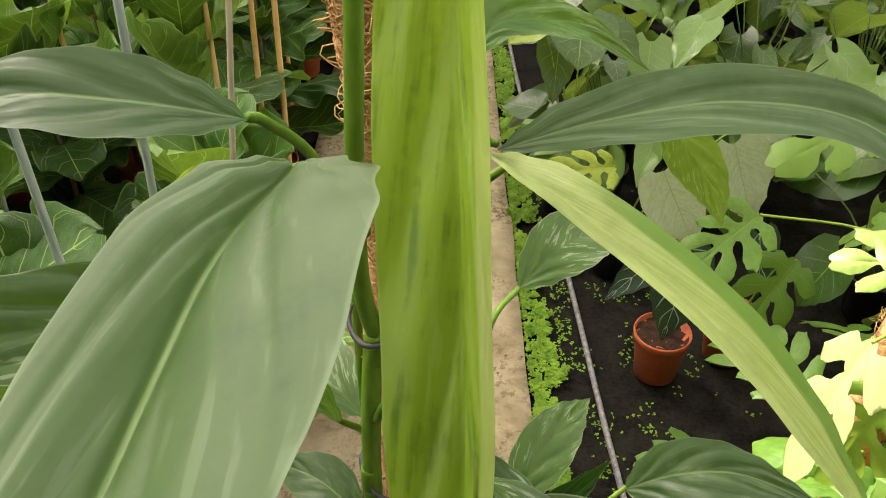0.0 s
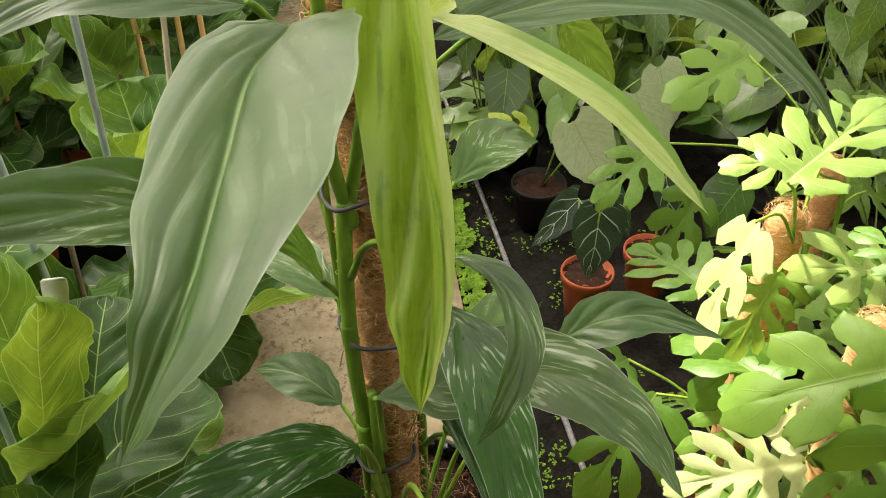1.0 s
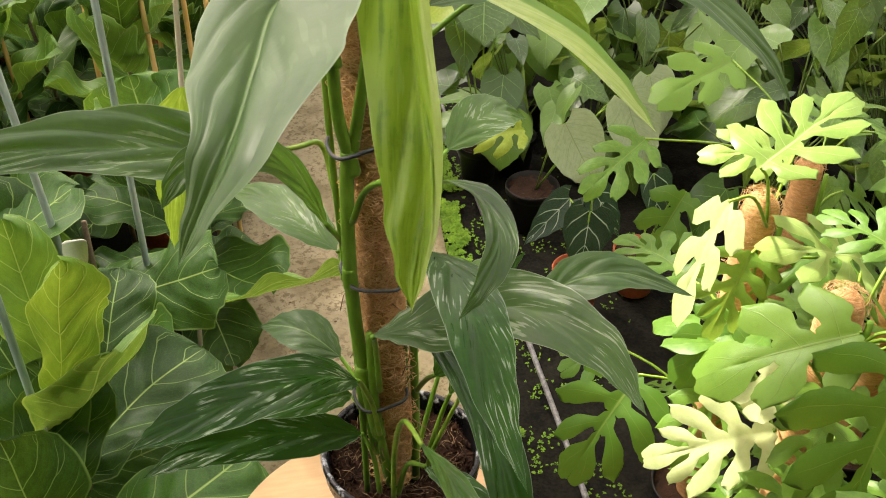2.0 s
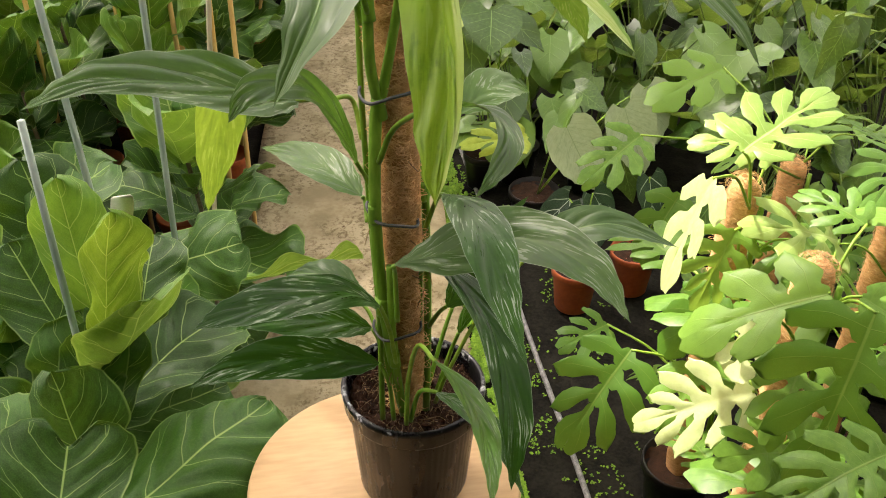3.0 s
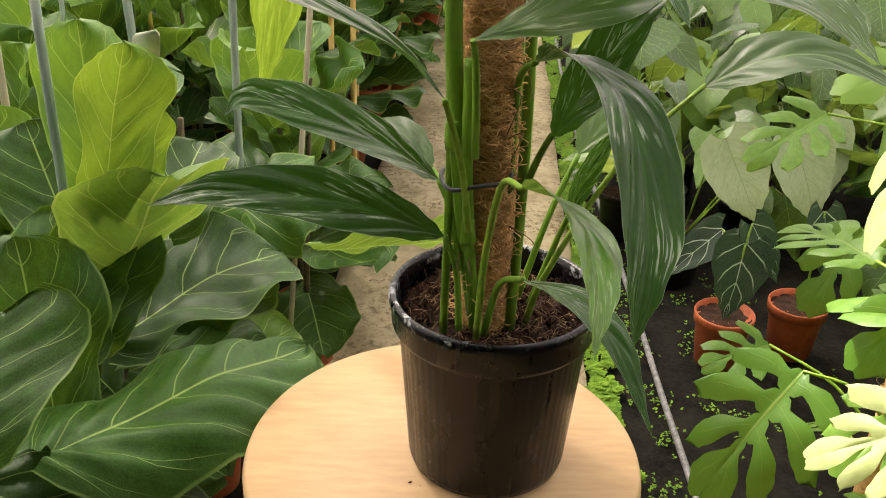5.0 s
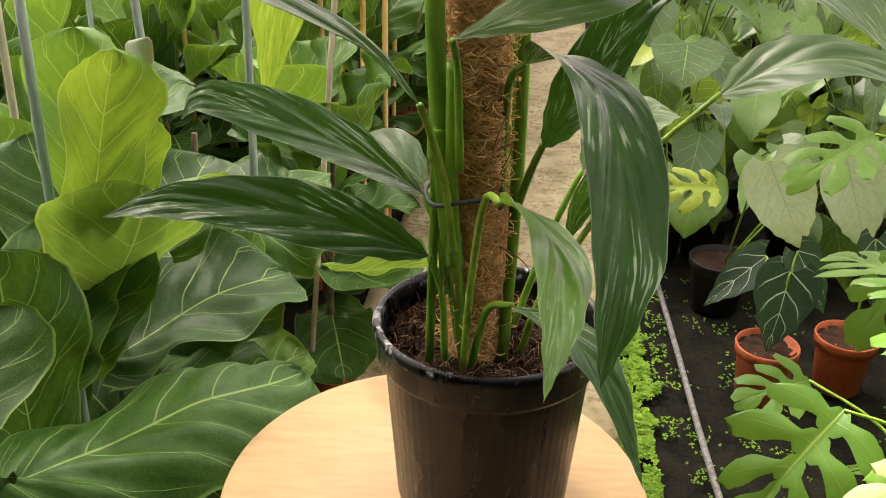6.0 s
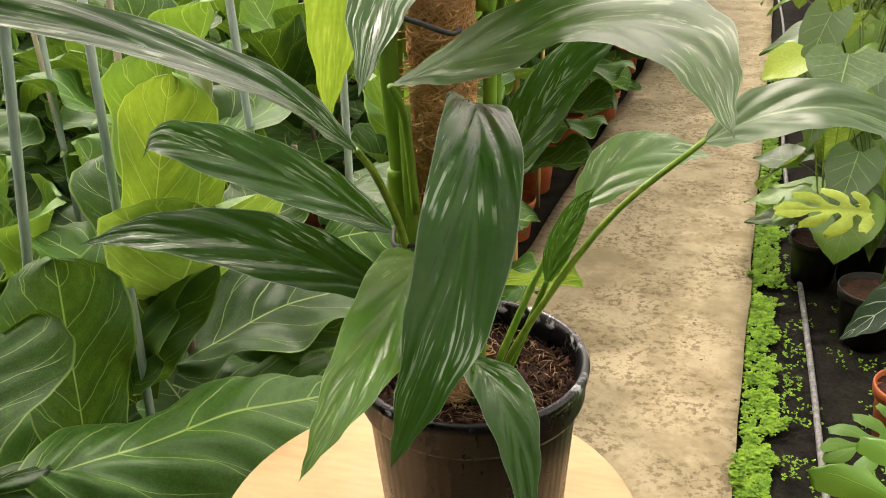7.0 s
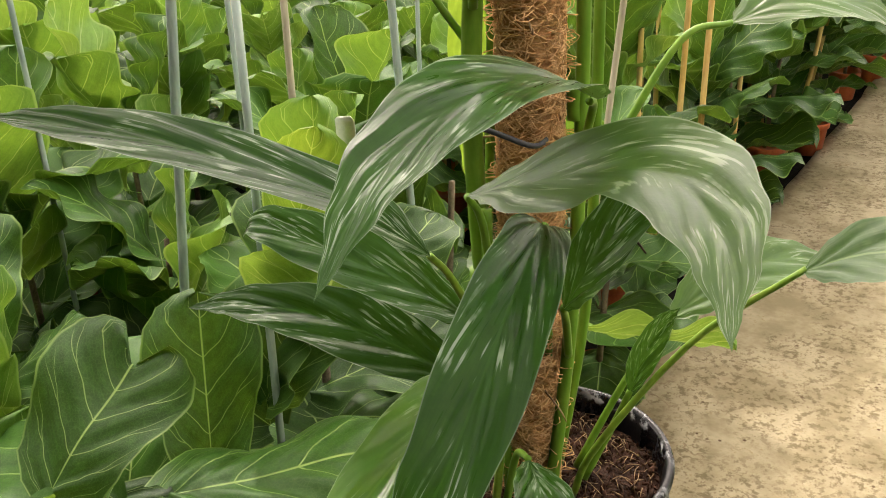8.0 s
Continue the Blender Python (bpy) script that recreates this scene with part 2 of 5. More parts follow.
M_STAKE = plain("grey_green_stake", (0.25, 0.34, 0.29), (0.40, 0.48, 0.42), 30.0, 0.5, 0.2, 0.001, stretch=(1, 1, 0.15))
M_CANE = plain("pale_cane", (0.38, 0.35, 0.24), (0.56, 0.52, 0.38), 30.0, 0.6, 0.2, 0.001, stretch=(1, 1, 0.15))
M_BAMBOO = plain("yellow_bamboo", (0.54, 0.34, 0.10), (0.70, 0.50, 0.20), 24.0, 0.5, 0.2, 0.001, stretch=(1, 1, 0.2))

M_FRAME = plain("galvanised_bar", (0.45, 0.46, 0.46), (0.6, 0.61, 0.6), 12.0, 0.5, 0.1, 0.001, metallic=0.3)
M_WALL = plain("dusty_wall", (0.16, 0.18, 0.14), (0.26, 0.28, 0.22), 1.5, 0.8, 0.1, 0.002)
M_PANE, nt, b = start("white_diffusing_pane")
tr = nt.nodes.new("ShaderNodeBsdfTranslucent")
co = nt.nodes.new("ShaderNodeTexCoord").outputs["Object"]
put(nt, tr.inputs[0], mixed(nt, noisy(nt, co, 0.8, 4, 0.6), (0.45, 0.44, 0.405), (0.55, 0.545, 0.515)))
mx = nt.nodes.new("ShaderNodeMixShader")
mx.inputs[0].default_value = 0.85
b.inputs["Base Color"].default_value, b.inputs["Roughness"].default_value = (0.8, 0.8, 0.78, 1), 0.6
nt.links.new(b.outputs[0], mx.inputs[1]), nt.links.new(tr.outputs[0], mx.inputs[2])
clear = nt.nodes.new("ShaderNodeBsdfTransparent")
mx2 = nt.nodes.new("ShaderNodeMixShader")
mx2.inputs[0].default_value = 0.11
nt.links.new(mx.outputs[0], mx2.inputs[1]), nt.links.new(clear.outputs[0], mx2.inputs[2])
nt.links.new(mx2.outputs[0], nt.nodes["Material Output"].inputs[0])

L_DARK = leaf_material("dark_streaked_leaf", (0.008, 0.036, 0.004), (0.026, 0.084, 0.009), (0.13, 0.32, 0.03), (0.46, 0.56, 0.42), 0.52, rough=0.29, translucency=0.14, streak=25.0, blotch=0.65, spec=0.13, relief_depth=0.0010, swell=2.6, sweep=0.40)
L_MID = leaf_material("mid_streaked_leaf", (0.020, 0.060, 0.009), (0.056, 0.124, 0.020), (0.20, 0.42, 0.04), (0.48, 0.57, 0.40), 0.38, rough=0.35, translucency=0.18, streak=27.0, blotch=0.65, spec=0.30, relief_depth=0.0009, swell=2.0, sweep=0.40)
L_PALE = leaf_material("grey_green_leaf", (0.024, 0.068, 0.015), (0.054, 0.108, 0.031), (0.20, 0.38, 0.06), (0.22, 0.31, 0.18), 0.22, rough=0.38, translucency=0.16, blotch=0.6, streak=15.0, relief_depth=0.0006, swell=1.6, sweep=0.55, rib=0.8, rib_tone=(0.15, 0.25, 0.085), tones=(0.32, 0.68))
L_LIME = leaf_material("new_lime_leaf", (0.030, 0.115, 0.004), (0.15, 0.285, 0.020), (0.40, 0.60, 0.05), (0.34, 0.48, 0.14), 0.4, rough=0.36, translucency=0.28, blotch=0.2, streak=12.0, relief_depth=0.0008, swell=3.0, sweep=0.34)
L_RIMMED = leaf_material("rimmed_lime_leaf", (0.040, 0.125, 0.004), (0.185, 0.320, 0.024), (0.40, 0.60, 0.05), (0.34, 0.48, 0.14), 0.4, rough=0.36, translucency=0.28, blotch=0.2, streak=14.0, relief_depth=0.0008, swell=3.0, sweep=0.40, second=(0.34, 0.45, 0.13), tones=(0.38, 0.62))
L_TIP = leaf_material("light_tipped_leaf", (0.030, 0.105, 0.010), (0.10, 0.225, 0.03), (0.30, 0.50, 0.05), (0.38, 0.50, 0.28), 0.4, rough=0.32, translucency=0.24, blotch=0.7, streak=30.0, relief_depth=0.0008, swell=4.0, sweep=0.34)
L_CREAM = leaf_material("rolled_cream_leaf", (0.20, 0.31, 0.055), (0.37, 0.46, 0.16), (0.45, 0.62, 0.10), None, 0.0, rough=0.42, translucency=0.3, blotch=0.3, second=(0.085, 0.20, 0.014))
L_FIG = leaf_material("fiddle_fig_leaf", (0.010, 0.041, 0.005), (0.035, 0.104, 0.013), (0.24, 0.46, 0.03), vein=(0.23, 0.35, 0.09), rough=0.46, translucency=0.10, vein_width=0.030, relief_depth=0.0016, spec=0.24, bow=0.20, pairs=4.6, sweep=0.24, forks=0.9, vary=0.45, margin=0.55)
L_FIGNEW = leaf_material("young_fig_leaf", (0.064, 0.165, 0.020), (0.148, 0.290, 0.044), (0.34, 0.54, 0.05), vein=(0.34, 0.45, 0.14), rough=0.42, translucency=0.22, vein_width=0.046, relief_depth=0.002, spec=0.34, bow=0.20, pairs=4.6, sweep=0.24, forks=0.9, vary=0.4, margin=0.6)
L_FIGLIME = leaf_material("lime_fig_leaf", (0.058, 0.150, 0.010), (0.128, 0.255, 0.024), (0.38, 0.56, 0.04), vein=(0.33, 0.44, 0.11), rough=0.42, translucency=0.26, vein_width=0.046, relief_depth=0.002, spec=0.24, bow=0.20, pairs=4.6, sweep=0.24, forks=0.7, vary=0.2, margin=0.8)
L_FIGMID = leaf_material("half_grown_fig_leaf", (0.034, 0.105, 0.011), (0.096, 0.212, 0.026), (0.30, 0.52, 0.04), vein=(0.30, 0.42, 0.12), rough=0.44, translucency=0.22, vein_width=0.040, relief_depth=0.0018, spec=0.32, bow=0.20, pairs=4.6, sweep=0.24, forks=0.9, vary=0.3, margin=0.6)
L_MON = leaf_material("split_leaf", (0.048, 0.128, 0.013), (0.118, 0.235, 0.031), (0.34, 0.52, 0.05), rough=0.40, translucency=0.28, blotch=0.7, vein=(0.135, 0.215, 0.040), pairs=4.0, vein_width=0.022, sweep=0.0, swell=0.5, relief_depth=0.0010, spec=0.26, vary=0.5)
# cream split leaf, its colour whitened to carry the direct sun on it
L_MONSUNPALE = leaf_material("sunlit_cream_split_leaf", (0.35, 0.46, 0.165), (0.53, 0.62, 0.30), (0.66, 0.76, 0.34), rough=0.34, translucency=0.48, blotch=0.8)
# lit copy of the split leaf: sunshine painted in as a lighter green
L_MONSUNLIT = leaf_material("sunlit_split_leaf", (0.14, 0.25, 0.045), (0.27, 0.385, 0.10), (0.46, 0.60, 0.10), rough=0.36, translucency=0.32, blotch=0.7, vein=(0.36, 0.46, 0.17), pairs=4.0, vein_width=0.022, sweep=0.0, swell=0.5, relief_depth=0.0010, spec=0.28, vary=0.4)
L_PHIL = leaf_material("mass_leaf", (0.016, 0.052, 0.008), (0.090, 0.180, 0.028), (0.34, 0.50, 0.06), vein=(0.17, 0.30, 0.06), pairs=5.0, vein_width=0.035, sweep=0.3, rough=0.32, translucency=0.20, blotch=0.8, vary=0.8, spec=0.42, swell=2.0)
L_YELLOW = leaf_material("yellowing_leaf", (0.20, 0.30, 0.025), (0.36, 0.44, 0.06), (0.5, 0.6, 0.05), rough=0.4, translucency=0.3, blotch=0.8)
L_SILVER = leaf_material("silver_heart_leaf", (0.27, 0.35, 0.21), (0.40, 0.48, 0.31), (0.30, 0.42, 0.12), vein=(0.22, 0.30, 0.16), rough=0.5, translucency=0.2, pairs=4.0, vein_width=0.03, sweep=0.35)
L_VEINED = leaf_material("white_veined_leaf", (0.007, 0.024, 0.011), (0.018, 0.050, 0.022), (0.08, 0.18, 0.05), vein=(0.44, 0.54, 0.40), rough=0.4, translucency=0.12, pairs=3.8, vein_width=0.07, sweep=0.3, bow=0.1)

# ---------------------------------------------------------------- mesh helpers


def mesh_of(name, bm, material, smooth=True):
    me = bpy.data.meshes.new(name)
    bm.to_mesh(me)
    bm.free()
    me.materials.append(material)
    if smooth:
        me.shade_smooth()
    return me


def part(name, bm, material, parent, label="", smooth=True):
    """Link a bmesh as one mesh object under a thing or a part."""
    me = bm if isinstance(bm, bpy.types.Mesh) else mesh_of(name, bm, material, smooth)
    ob = new(name, me)
    ob.parent = parent
    if label:
        tagged(ob, label)
    return ob


def thing(name, label, category, at=(0, 0, 0), group="", kind=""):
    ob = new(name)
    ob.empty_display_size = 0.05
    ob.location = at
    return tagged(ob, label, category, group, kind)


def spline(points, n):
    """n + 1 points of a smooth curve through the points."""
    pts = [Vector(p) for p in points]
    pts = [pts[0] * 2 - pts[1]] + pts + [pts[-1] * 2 - pts[-2]]
    out = []
    for k in range(n + 1):
        f = k / n * (len(pts) - 3)
        i = min(int(f), len(pts) - 4)
        t = f - i
        a, b, c, d = pts[i:i + 4]
        out.append(0.5 * (2 * b + (c - a) * t + (2 * a - 5 * b + 4 * c - d) * t * t + (3 * b - a - 3 * c + d) * t ** 3))
    return out


def table_value(tab, s):
    for (a, x), (b, y) in zip(tab, tab[1:]):
        if s <= b:
            t = (s - a) / (b - a)
            t = t * t * (3 - 2 * t)
            return x + (y - x) * t
    return tab[-1][1]


def tube(bm, points, r0, r1, n=10, sides=8, flat=1.0):
    pts = spline(points, n) if len(points) > 2 else [Vector(points[0]).lerp(Vector(points[1]), k / n) for k in range(n + 1)]
    rings = []
    ref = Vector((0.3, 0.9, 0.1))
    for k, p in enumerate(pts):
        t = (pts[min(k + 1, n)] - pts[max(k - 1, 0)]).normalized()
        a = t.cross(ref)
        if a.length < 0.05:
            a = t.cross(Vector((1, 0, 0)))
        a.normalize()
        b = t.cross(a)
        r = r0 + (r1 - r0) * k / n
        rings.append([bm.verts.new(p + (a * math.cos(q) + b * flat * math.sin(q)) * r) for q in (2 * math.pi * j / sides for j in range(sides))])
    for ra, rb in zip(rings, rings[1:]):
        for j in range(sides):
            bm.faces.new((ra[j], ra[(j + 1) % sides], rb[(j + 1) % sides], rb[j]))
    bm.faces.new(rings[0][::-1])
    bm.faces.new(rings[-1])
    return bm


def lathe(bm, profile, sides=48, ripple=None):
    rings = []
    for r, z in profile:
        rings.append([bm.verts.new((math.cos(q) * r, math.sin(q) * r, z)) for q in (2 * math.pi * j / sides for j in range(sides))])
    for ra, rb in zip(rings, rings[1:]):
        for j in range(sides):
            bm.faces.new((ra[j], ra[(j + 1) % sides], rb[(j + 1) % sides], rb[j]))
    return bm


LANCE = ((0, 0.02), (0.05, 0.34), (0.14, 0.66), (0.28, 0.94), (0.4, 1.0), (0.55, 0.88), (0.7, 0.63), (0.83, 0.35), (0.93, 0.13), (1, 0.0))
BROAD = ((0, 0.16), (0.03, 0.46), (0.11, 0.82), (0.25, 1.0), (0.4, 0.987), (0.6, 0.82), (0.78, 0.444), (0.9, 0.21), (1, 0.0))
LOWBROAD = ((0, 0.03), (0.06, 0.26), (0.15, 0.54), (0.3, 0.83), (0.48, 0.98), (0.62, 1.0), (0.76, 0.84), (0.88, 0.48), (0.96, 0.18), (1, 0.0))
EVEN = ((0, 0.03), (0.06, 0.20), (0.14, 0.46), (0.28, 0.86), (0.42, 1.0), (0.58, 0.88), (0.72, 0.64), (0.85, 0.34), (0.94, 0.12), (1, 0.0))
STRAP = ((0, 0.05), (0.06, 0.5), (0.2, 0.9), (0.4, 1.0), (0.65, 0.95), (0.82, 0.74), (0.92, 0.42), (1, 0.0))


def grid_faces(bm, rows, uv):
    n = len(rows) - 1
    m = len(rows[0]) - 1
    for i in range(n):
        for j in range(m):
            f = bm.faces.new((rows[i][j], rows[i][j + 1], rows[i + 1][j + 1], rows[i + 1][j]))
            for loop, (a, b) in zip(f.loops, ((i, j), (i, j + 1), (i + 1, j + 1), (i + 1, j))):
                loop[uv].uv = (a / n, b / m)


def blade(mid, half, up, prof=LANCE, fold=(14, 14), droop=0.0, pleat=0.0020, pleats=4.0, wave=0.0, seed=0.0, nu=56, nv=26, skew=0.0, rake=0.40, groove=0.0, sharp=1.0):
    """A long leaf along a midrib: half is its half width, up the normal (one, or one for each point), fold the lift of the two halves in degrees."""
    pts = spline(mid, nu)
    ups = spline(up, nu) if isinstance(up[0], (tuple, list)) else [Vector(up)] * (nu + 1)
    bm = bmesh.new()
    uv = bm.loops.layers.uv.new("UVMap")
    rows = []
    for i in range(nu + 1):
        s = i / nu
        t = (pts[min(i + 1, nu)] - pts[max(i - 1, 0)]).normalized()
        side = t.cross(ups[i]).normalized()
        n = side.cross(t)
        w = half * table_value(prof, s)
        row = []
        for j in range(nv + 1):
            v = 2 * j / nv - 1
            a = abs(v)
            ang = radians(fold[0] if v < 0 else fold[1])
            q = s - rake * a + 0.04 * a * a
            ridge = pleat * (abs(math.sin((q + 0.05 * noise.noise((q * 3, v, seed))) * pleats * math.pi + seed)) ** sharp - 0.55 + 0.5 * noise.noise((s * 4 + seed, v * 1.5, seed))) * math.sin(min(a * 1.25, 1) * math.pi * 0.93) ** 0.6 * min(1, w / half * 1.5)
            ridge -= groove * math.exp(-(a / 0.055) ** 2) * min(1, w / half * 1.5)
            out = w * a * math.cos(ang) * (1 + skew if v > 0 else 1 - skew)
            lift = w * a * math.sin(ang) - droop * w * a * a + ridge + wave * half * math.sin(s * 11 + seed + v) * a * a
            row.append(bm.verts.new(pts[i] + side * (out if v > 0 else -out) + n * lift))
        rows.append(row)
    grid_faces(bm, rows, uv)
    return bm


def flat_leaf(name, prof, material, nu=26, nv=10, droop=0.15, cup=0.15, wave=0.03, waves=3.0, pucker=0.006, pairs=5.0, sweep=0.22, shear=0.0, seed=0.0, cleft=0.0):
    """A leaf of length 1 along +y from its stalk, facing +z, for leaves that share one mesh."""
    bm = bmesh.new()
    uv = bm.loops.layers.uv.new("UVMap")
    rows = []
    for i in range(nu + 1):
        s = i / nu
        w = table_value(prof, s)
        row = []
        for j in range(nv + 1):
            v = 2 * j / nv - 1
            a = abs(v)
            y = s + shear * a * w - cleft * a * a * (1 - s) ** 3
            q = (s - sweep * a) * pairs
            z = cup * w * a * a - droop * s * s + wave * math.sin(s * waves * 2 * math.pi + seed + (1.7 if v > 0 else 0)) * a * a
            z += pucker * abs(math.sin(q * math.pi)) * math.sin(min(1, a * 1.1) * math.pi) + 0.035 * noise.noise((s * 2.5 + seed, v * 1.6, seed))
            row.append(bm.verts.new((v * w, y, z)))
        rows.append(row)
    grid_faces(bm, rows, uv)
    return mesh_of(name, bm, material)


def aim(base, tip, up, wide=1.0, thick=1.0):
    """The pose that lays a leaf of length 1 from base to tip with its face to up."""
    base, tip = Vector(base), Vector(tip)
    y = tip - base
    n = y.length
    y.normalize()
    x = y.cross(Vector(up)).normalized()
    z = x.cross(y)
    m = Matrix((x * n * wide, y * n, z * n * thick)).transposed().to_4x4()
    m.translation = base
    return m


def lay(name, me, parent, m, label=""):
    """A leaf that shares a mesh, laid at the world pose m under a parent that only has a place."""
    ob = new(name, me)
    ob.parent = parent
    ob.matrix_local = Matrix.Translation(-Vector(parent.location)) @ m
    if label:
        tagged(ob, label)
    return ob


rng = random.Random(11)

# ---------------------------------------------------------------- ground, path


def path_left(y):
    return -0.43 + 0.092 * y


def path_right(y):
    return 0.235 + 0.062 * y


bm = bmesh.new()
bmesh.ops.create_grid(bm, x_segments=60, y_segments=60, size=30)
for v in bm.verts:
    v.co.z = -0.012 + 0.006 * noise.noise(v.co * 0.7)
ground = tagged(new("ground", mesh_of("ground", bm, M_SOILBED)), "wet black growing bed of soil and ground cloth", "ground", kind="structure")

bm = bmesh.new()
rows = []
for i in range(161):
    y = -5 + i * 0.1
    a, b = path_left(y), path_right(y)
    row = []
    for j in range(13):
        x = a + (b - a) * j / 12
        if j in (0, 12):
            x += 0.012 * noise.noise((y * 4, j, 0)) + 0.008 * noise.noise((y * 15, j, 3))
        z = 0.02 + 0.004 * noise.noise((x * 3, y * 3, 1))
        row.append(bm.verts.new((x, y, z)))
    low = [bm.verts.new((row[0].co.x - 0.004, y, -0.05))]
    high = [bm.verts.new((row[-1].co.x + 0.004, y, -0.05))]
    rows.append(low + row + high)
for ra, rb in zip(rows, rows[1:]):
    for j in range(len(ra) - 1):
        bm.faces.new((ra[j], ra[j + 1], rb[j + 1], rb[j]))
path = tagged(new("path", mesh_of("path", bm, M_CONCRETE)), "narrow worn tan concrete path between plant beds", "path", kind="structure")

# ---------------------------------------------------------------- unseen greenhouse roof added to shape the light: white diffusing panes, one open
ROOF = 3.2
SUN_OPENING = Vector((0.55, 0.34, 0.80)) + sun_dir * ((ROOF - 0.80) / sun_dir.z)      # opening added so sun reaches the split-leaf plants, along the sun
SLOPE = 0.38


def roof_z(x):
    """Height of the gabled roof, whose ridge runs along the path."""
    return ROOF + SLOPE * (9.5 - abs(x - SUN_OPENING.x - 0.5)) - SLOPE * 9.0


bm, screen = bmesh.new(), bmesh.new()
for i in range(-9, 11):
    for j in range(-9, 10):
        x, y = SUN_OPENING.x + i * 1.0, SUN_OPENING.y + j * 1.2
        panes = ((x, y, 0.49, 0.59),)
        if i == 0 and j == 0:
            panes = ((x - 0.38, y, 0.11, 0.59), (x + 0.38, y, 0.11, 0.59), (x, y - 0.42, 0.27, 0.17), (x, y + 0.42, 0.27, 0.17))
        for cx, cy, hx, hy in panes:
            (bm if -5.6 < cx < 4.6 and -1.2 < cy else screen).faces.new([(bm if -5.6 < cx < 4.6 and -1.2 < cy else screen).verts.new((cx + a * hx, cy + b * hy, roof_z(cx + a * hx))) for a, b in ((-1, -1), (1, -1), (1, 1), (-1, 1))])
# unseen sheets in place of the outer panes, added to hold back light and gloss
tagged(new("light_block_sheets", mesh_of("light_block_sheets", screen, M_WALL, False)), "unseen grey sheets added in the outer roof to cut light", "shade screen", kind="structure")
roof = tagged(new("ceiling", mesh_of("ceiling", bm, M_PANE, False)), "unseen white diffusing greenhouse roof panes with an opening added for the sun", "greenhouse roof", kind="structure")
bm = bmesh.new()
for j in range(-9, 11):
    y = SUN_OPENING.y + (j - 0.5) * 1.2
    for sgn in (-1, 1):
        tube(bm, ((SUN_OPENING.x + 0.5, y, roof_z(SUN_OPENING.x + 0.5)), (SUN_OPENING.x + 0.5 + sgn * 10, y, roof_z(SUN_OPENING.x + 0.5 + sgn * 10))), 0.025, 0.025, 2, 4)
for i in range(-9, 12):
    x = SUN_OPENING.x + (i - 0.5) * 1.0
    tube(bm, ((x, SUN_OPENING.y - 11.4, roof_z(x)), (x, SUN_OPENING.y + 11.4, roof_z(x))), 0.02, 0.02, 2, 4)
tagged(new("roof_frame", mesh_of("roof_frame", bm, M_FRAME, False)), "pale metal glazing bars of the greenhouse roof", "roof frame", kind="structure")
# unseen walls, added: three cut low light, the bright north one gives leaf sheen
X0, X1, Y0, Y1 = SUN_OPENING.x - 9.5, SUN_OPENING.x + 10.5, SUN_OPENING.y - 11.4, SUN_OPENING.y + 11.4
for nm, cx, cy, hx, hy in (("wall_west", X0, (Y0 + Y1) / 2, 0.03, (Y1 - Y0) / 2), ("wall_east", X1, (Y0 + Y1) / 2, 0.03, (Y1 - Y0) / 2), ("wall_south", (X0 + X1) / 2, Y0, (X1 - X0) / 2, 0.03), ("wall_north", (X0 + X1) / 2, Y1, (X1 - X0) / 2, 0.03)):
    bm = bmesh.new()
    bm.faces.new([bm.verts.new((cx + a * (hx if hx > 0.1 else 0), cy + a * (hy if hy > 0.1 else 0), z)) for a, z in ((-1, -0.1), (1, -0.1), (1, 4.1), (-1, 4.1))])
    far = nm == "wall_north"
    tagged(new(nm, mesh_of(nm, bm, M_PANE if far else M_WALL, False)), "unseen far wall of white diffusing panes added for sheen on the leaves" if far else "unseen plain grey-green wall added to cut low light", "wall", kind="structure")

# ---------------------------------------------------------------- wooden stool and the potted plant on it
TOP = 0.642
CX, CY = -0.041, -0.002
stool = thing("round_stool", "round pale wooden stool standing on the concrete path", "stool", (CX, CY, 0.02))
bm = lathe(bmesh.new(), ((0.0, 0.592), (0.178, 0.592), (0.186, 0.596), (0.1885, 0.602), (0.1885, 0.614), (0.187, 0.619), (0.184, 0.622), (0.0, 0.622)), 96)
part("tabletop", bm, M_WOOD, stool)
for k in range(3):
    q = radians(90 + 120 * k)
    c, s = math.cos(q), math.sin(q)
    part("leg", tube(bmesh.new(), ((c * 0.15, s * 0.15, 0.001), (c * 0.11, s * 0.11, 0.594)), 0.016, 0.018, 4, 14), M_WOOD, stool)

plant = thing("potted_plant", "tall climbing plant with long streaked leaves in a black pot", "potted plant", (0, 0, TOP))
pot_profile = ((0.0, 0.0), (0.066, 0.0), (0.0715, 0.003), (0.0735, 0.010), (0.0835, 0.140), (0.0845, 0.1435), (0.0885, 0.1455), (0.0900, 0.149), (0.0905, 0.164), (0.0925, 0.169), (0.0930, 0.1735), (0.0915, 0.1772), (0.0885, 0.178), (0.0862, 0.1755), (0.0850, 0.165), (0.082, 0.135), (0.081, 0.12))
pot = part("pot", lathe(bmesh.new(), pot_profile, 96), M_RIM, plant, "black plastic nursery pot with a rolled rim")
bm = bmesh.new()
n = 44
rows = []
for i in range(19):
    r = 0.0835 * i / 18
    rows.append([bm.verts.new((r * math.cos(q), r * math.sin(q), 0.153 + 0.007 * noise.noise((r * math.cos(q) * 40, r * math.sin(q) * 40, 2)) + 0.004 * noise.noise((r * math.cos(q) * 140, r * math.sin(q) * 140, 5)) - 0.06 * max(0, r - 0.07)))
                 for q in (2 * math.pi * j / n for j in range(n))])
for ra, rb in zip(rows, rows[1:]):
    for j in range(n):
        bm.faces.new((ra[j], ra[(j + 1) % n], rb[(j + 1) % n], rb[j]))
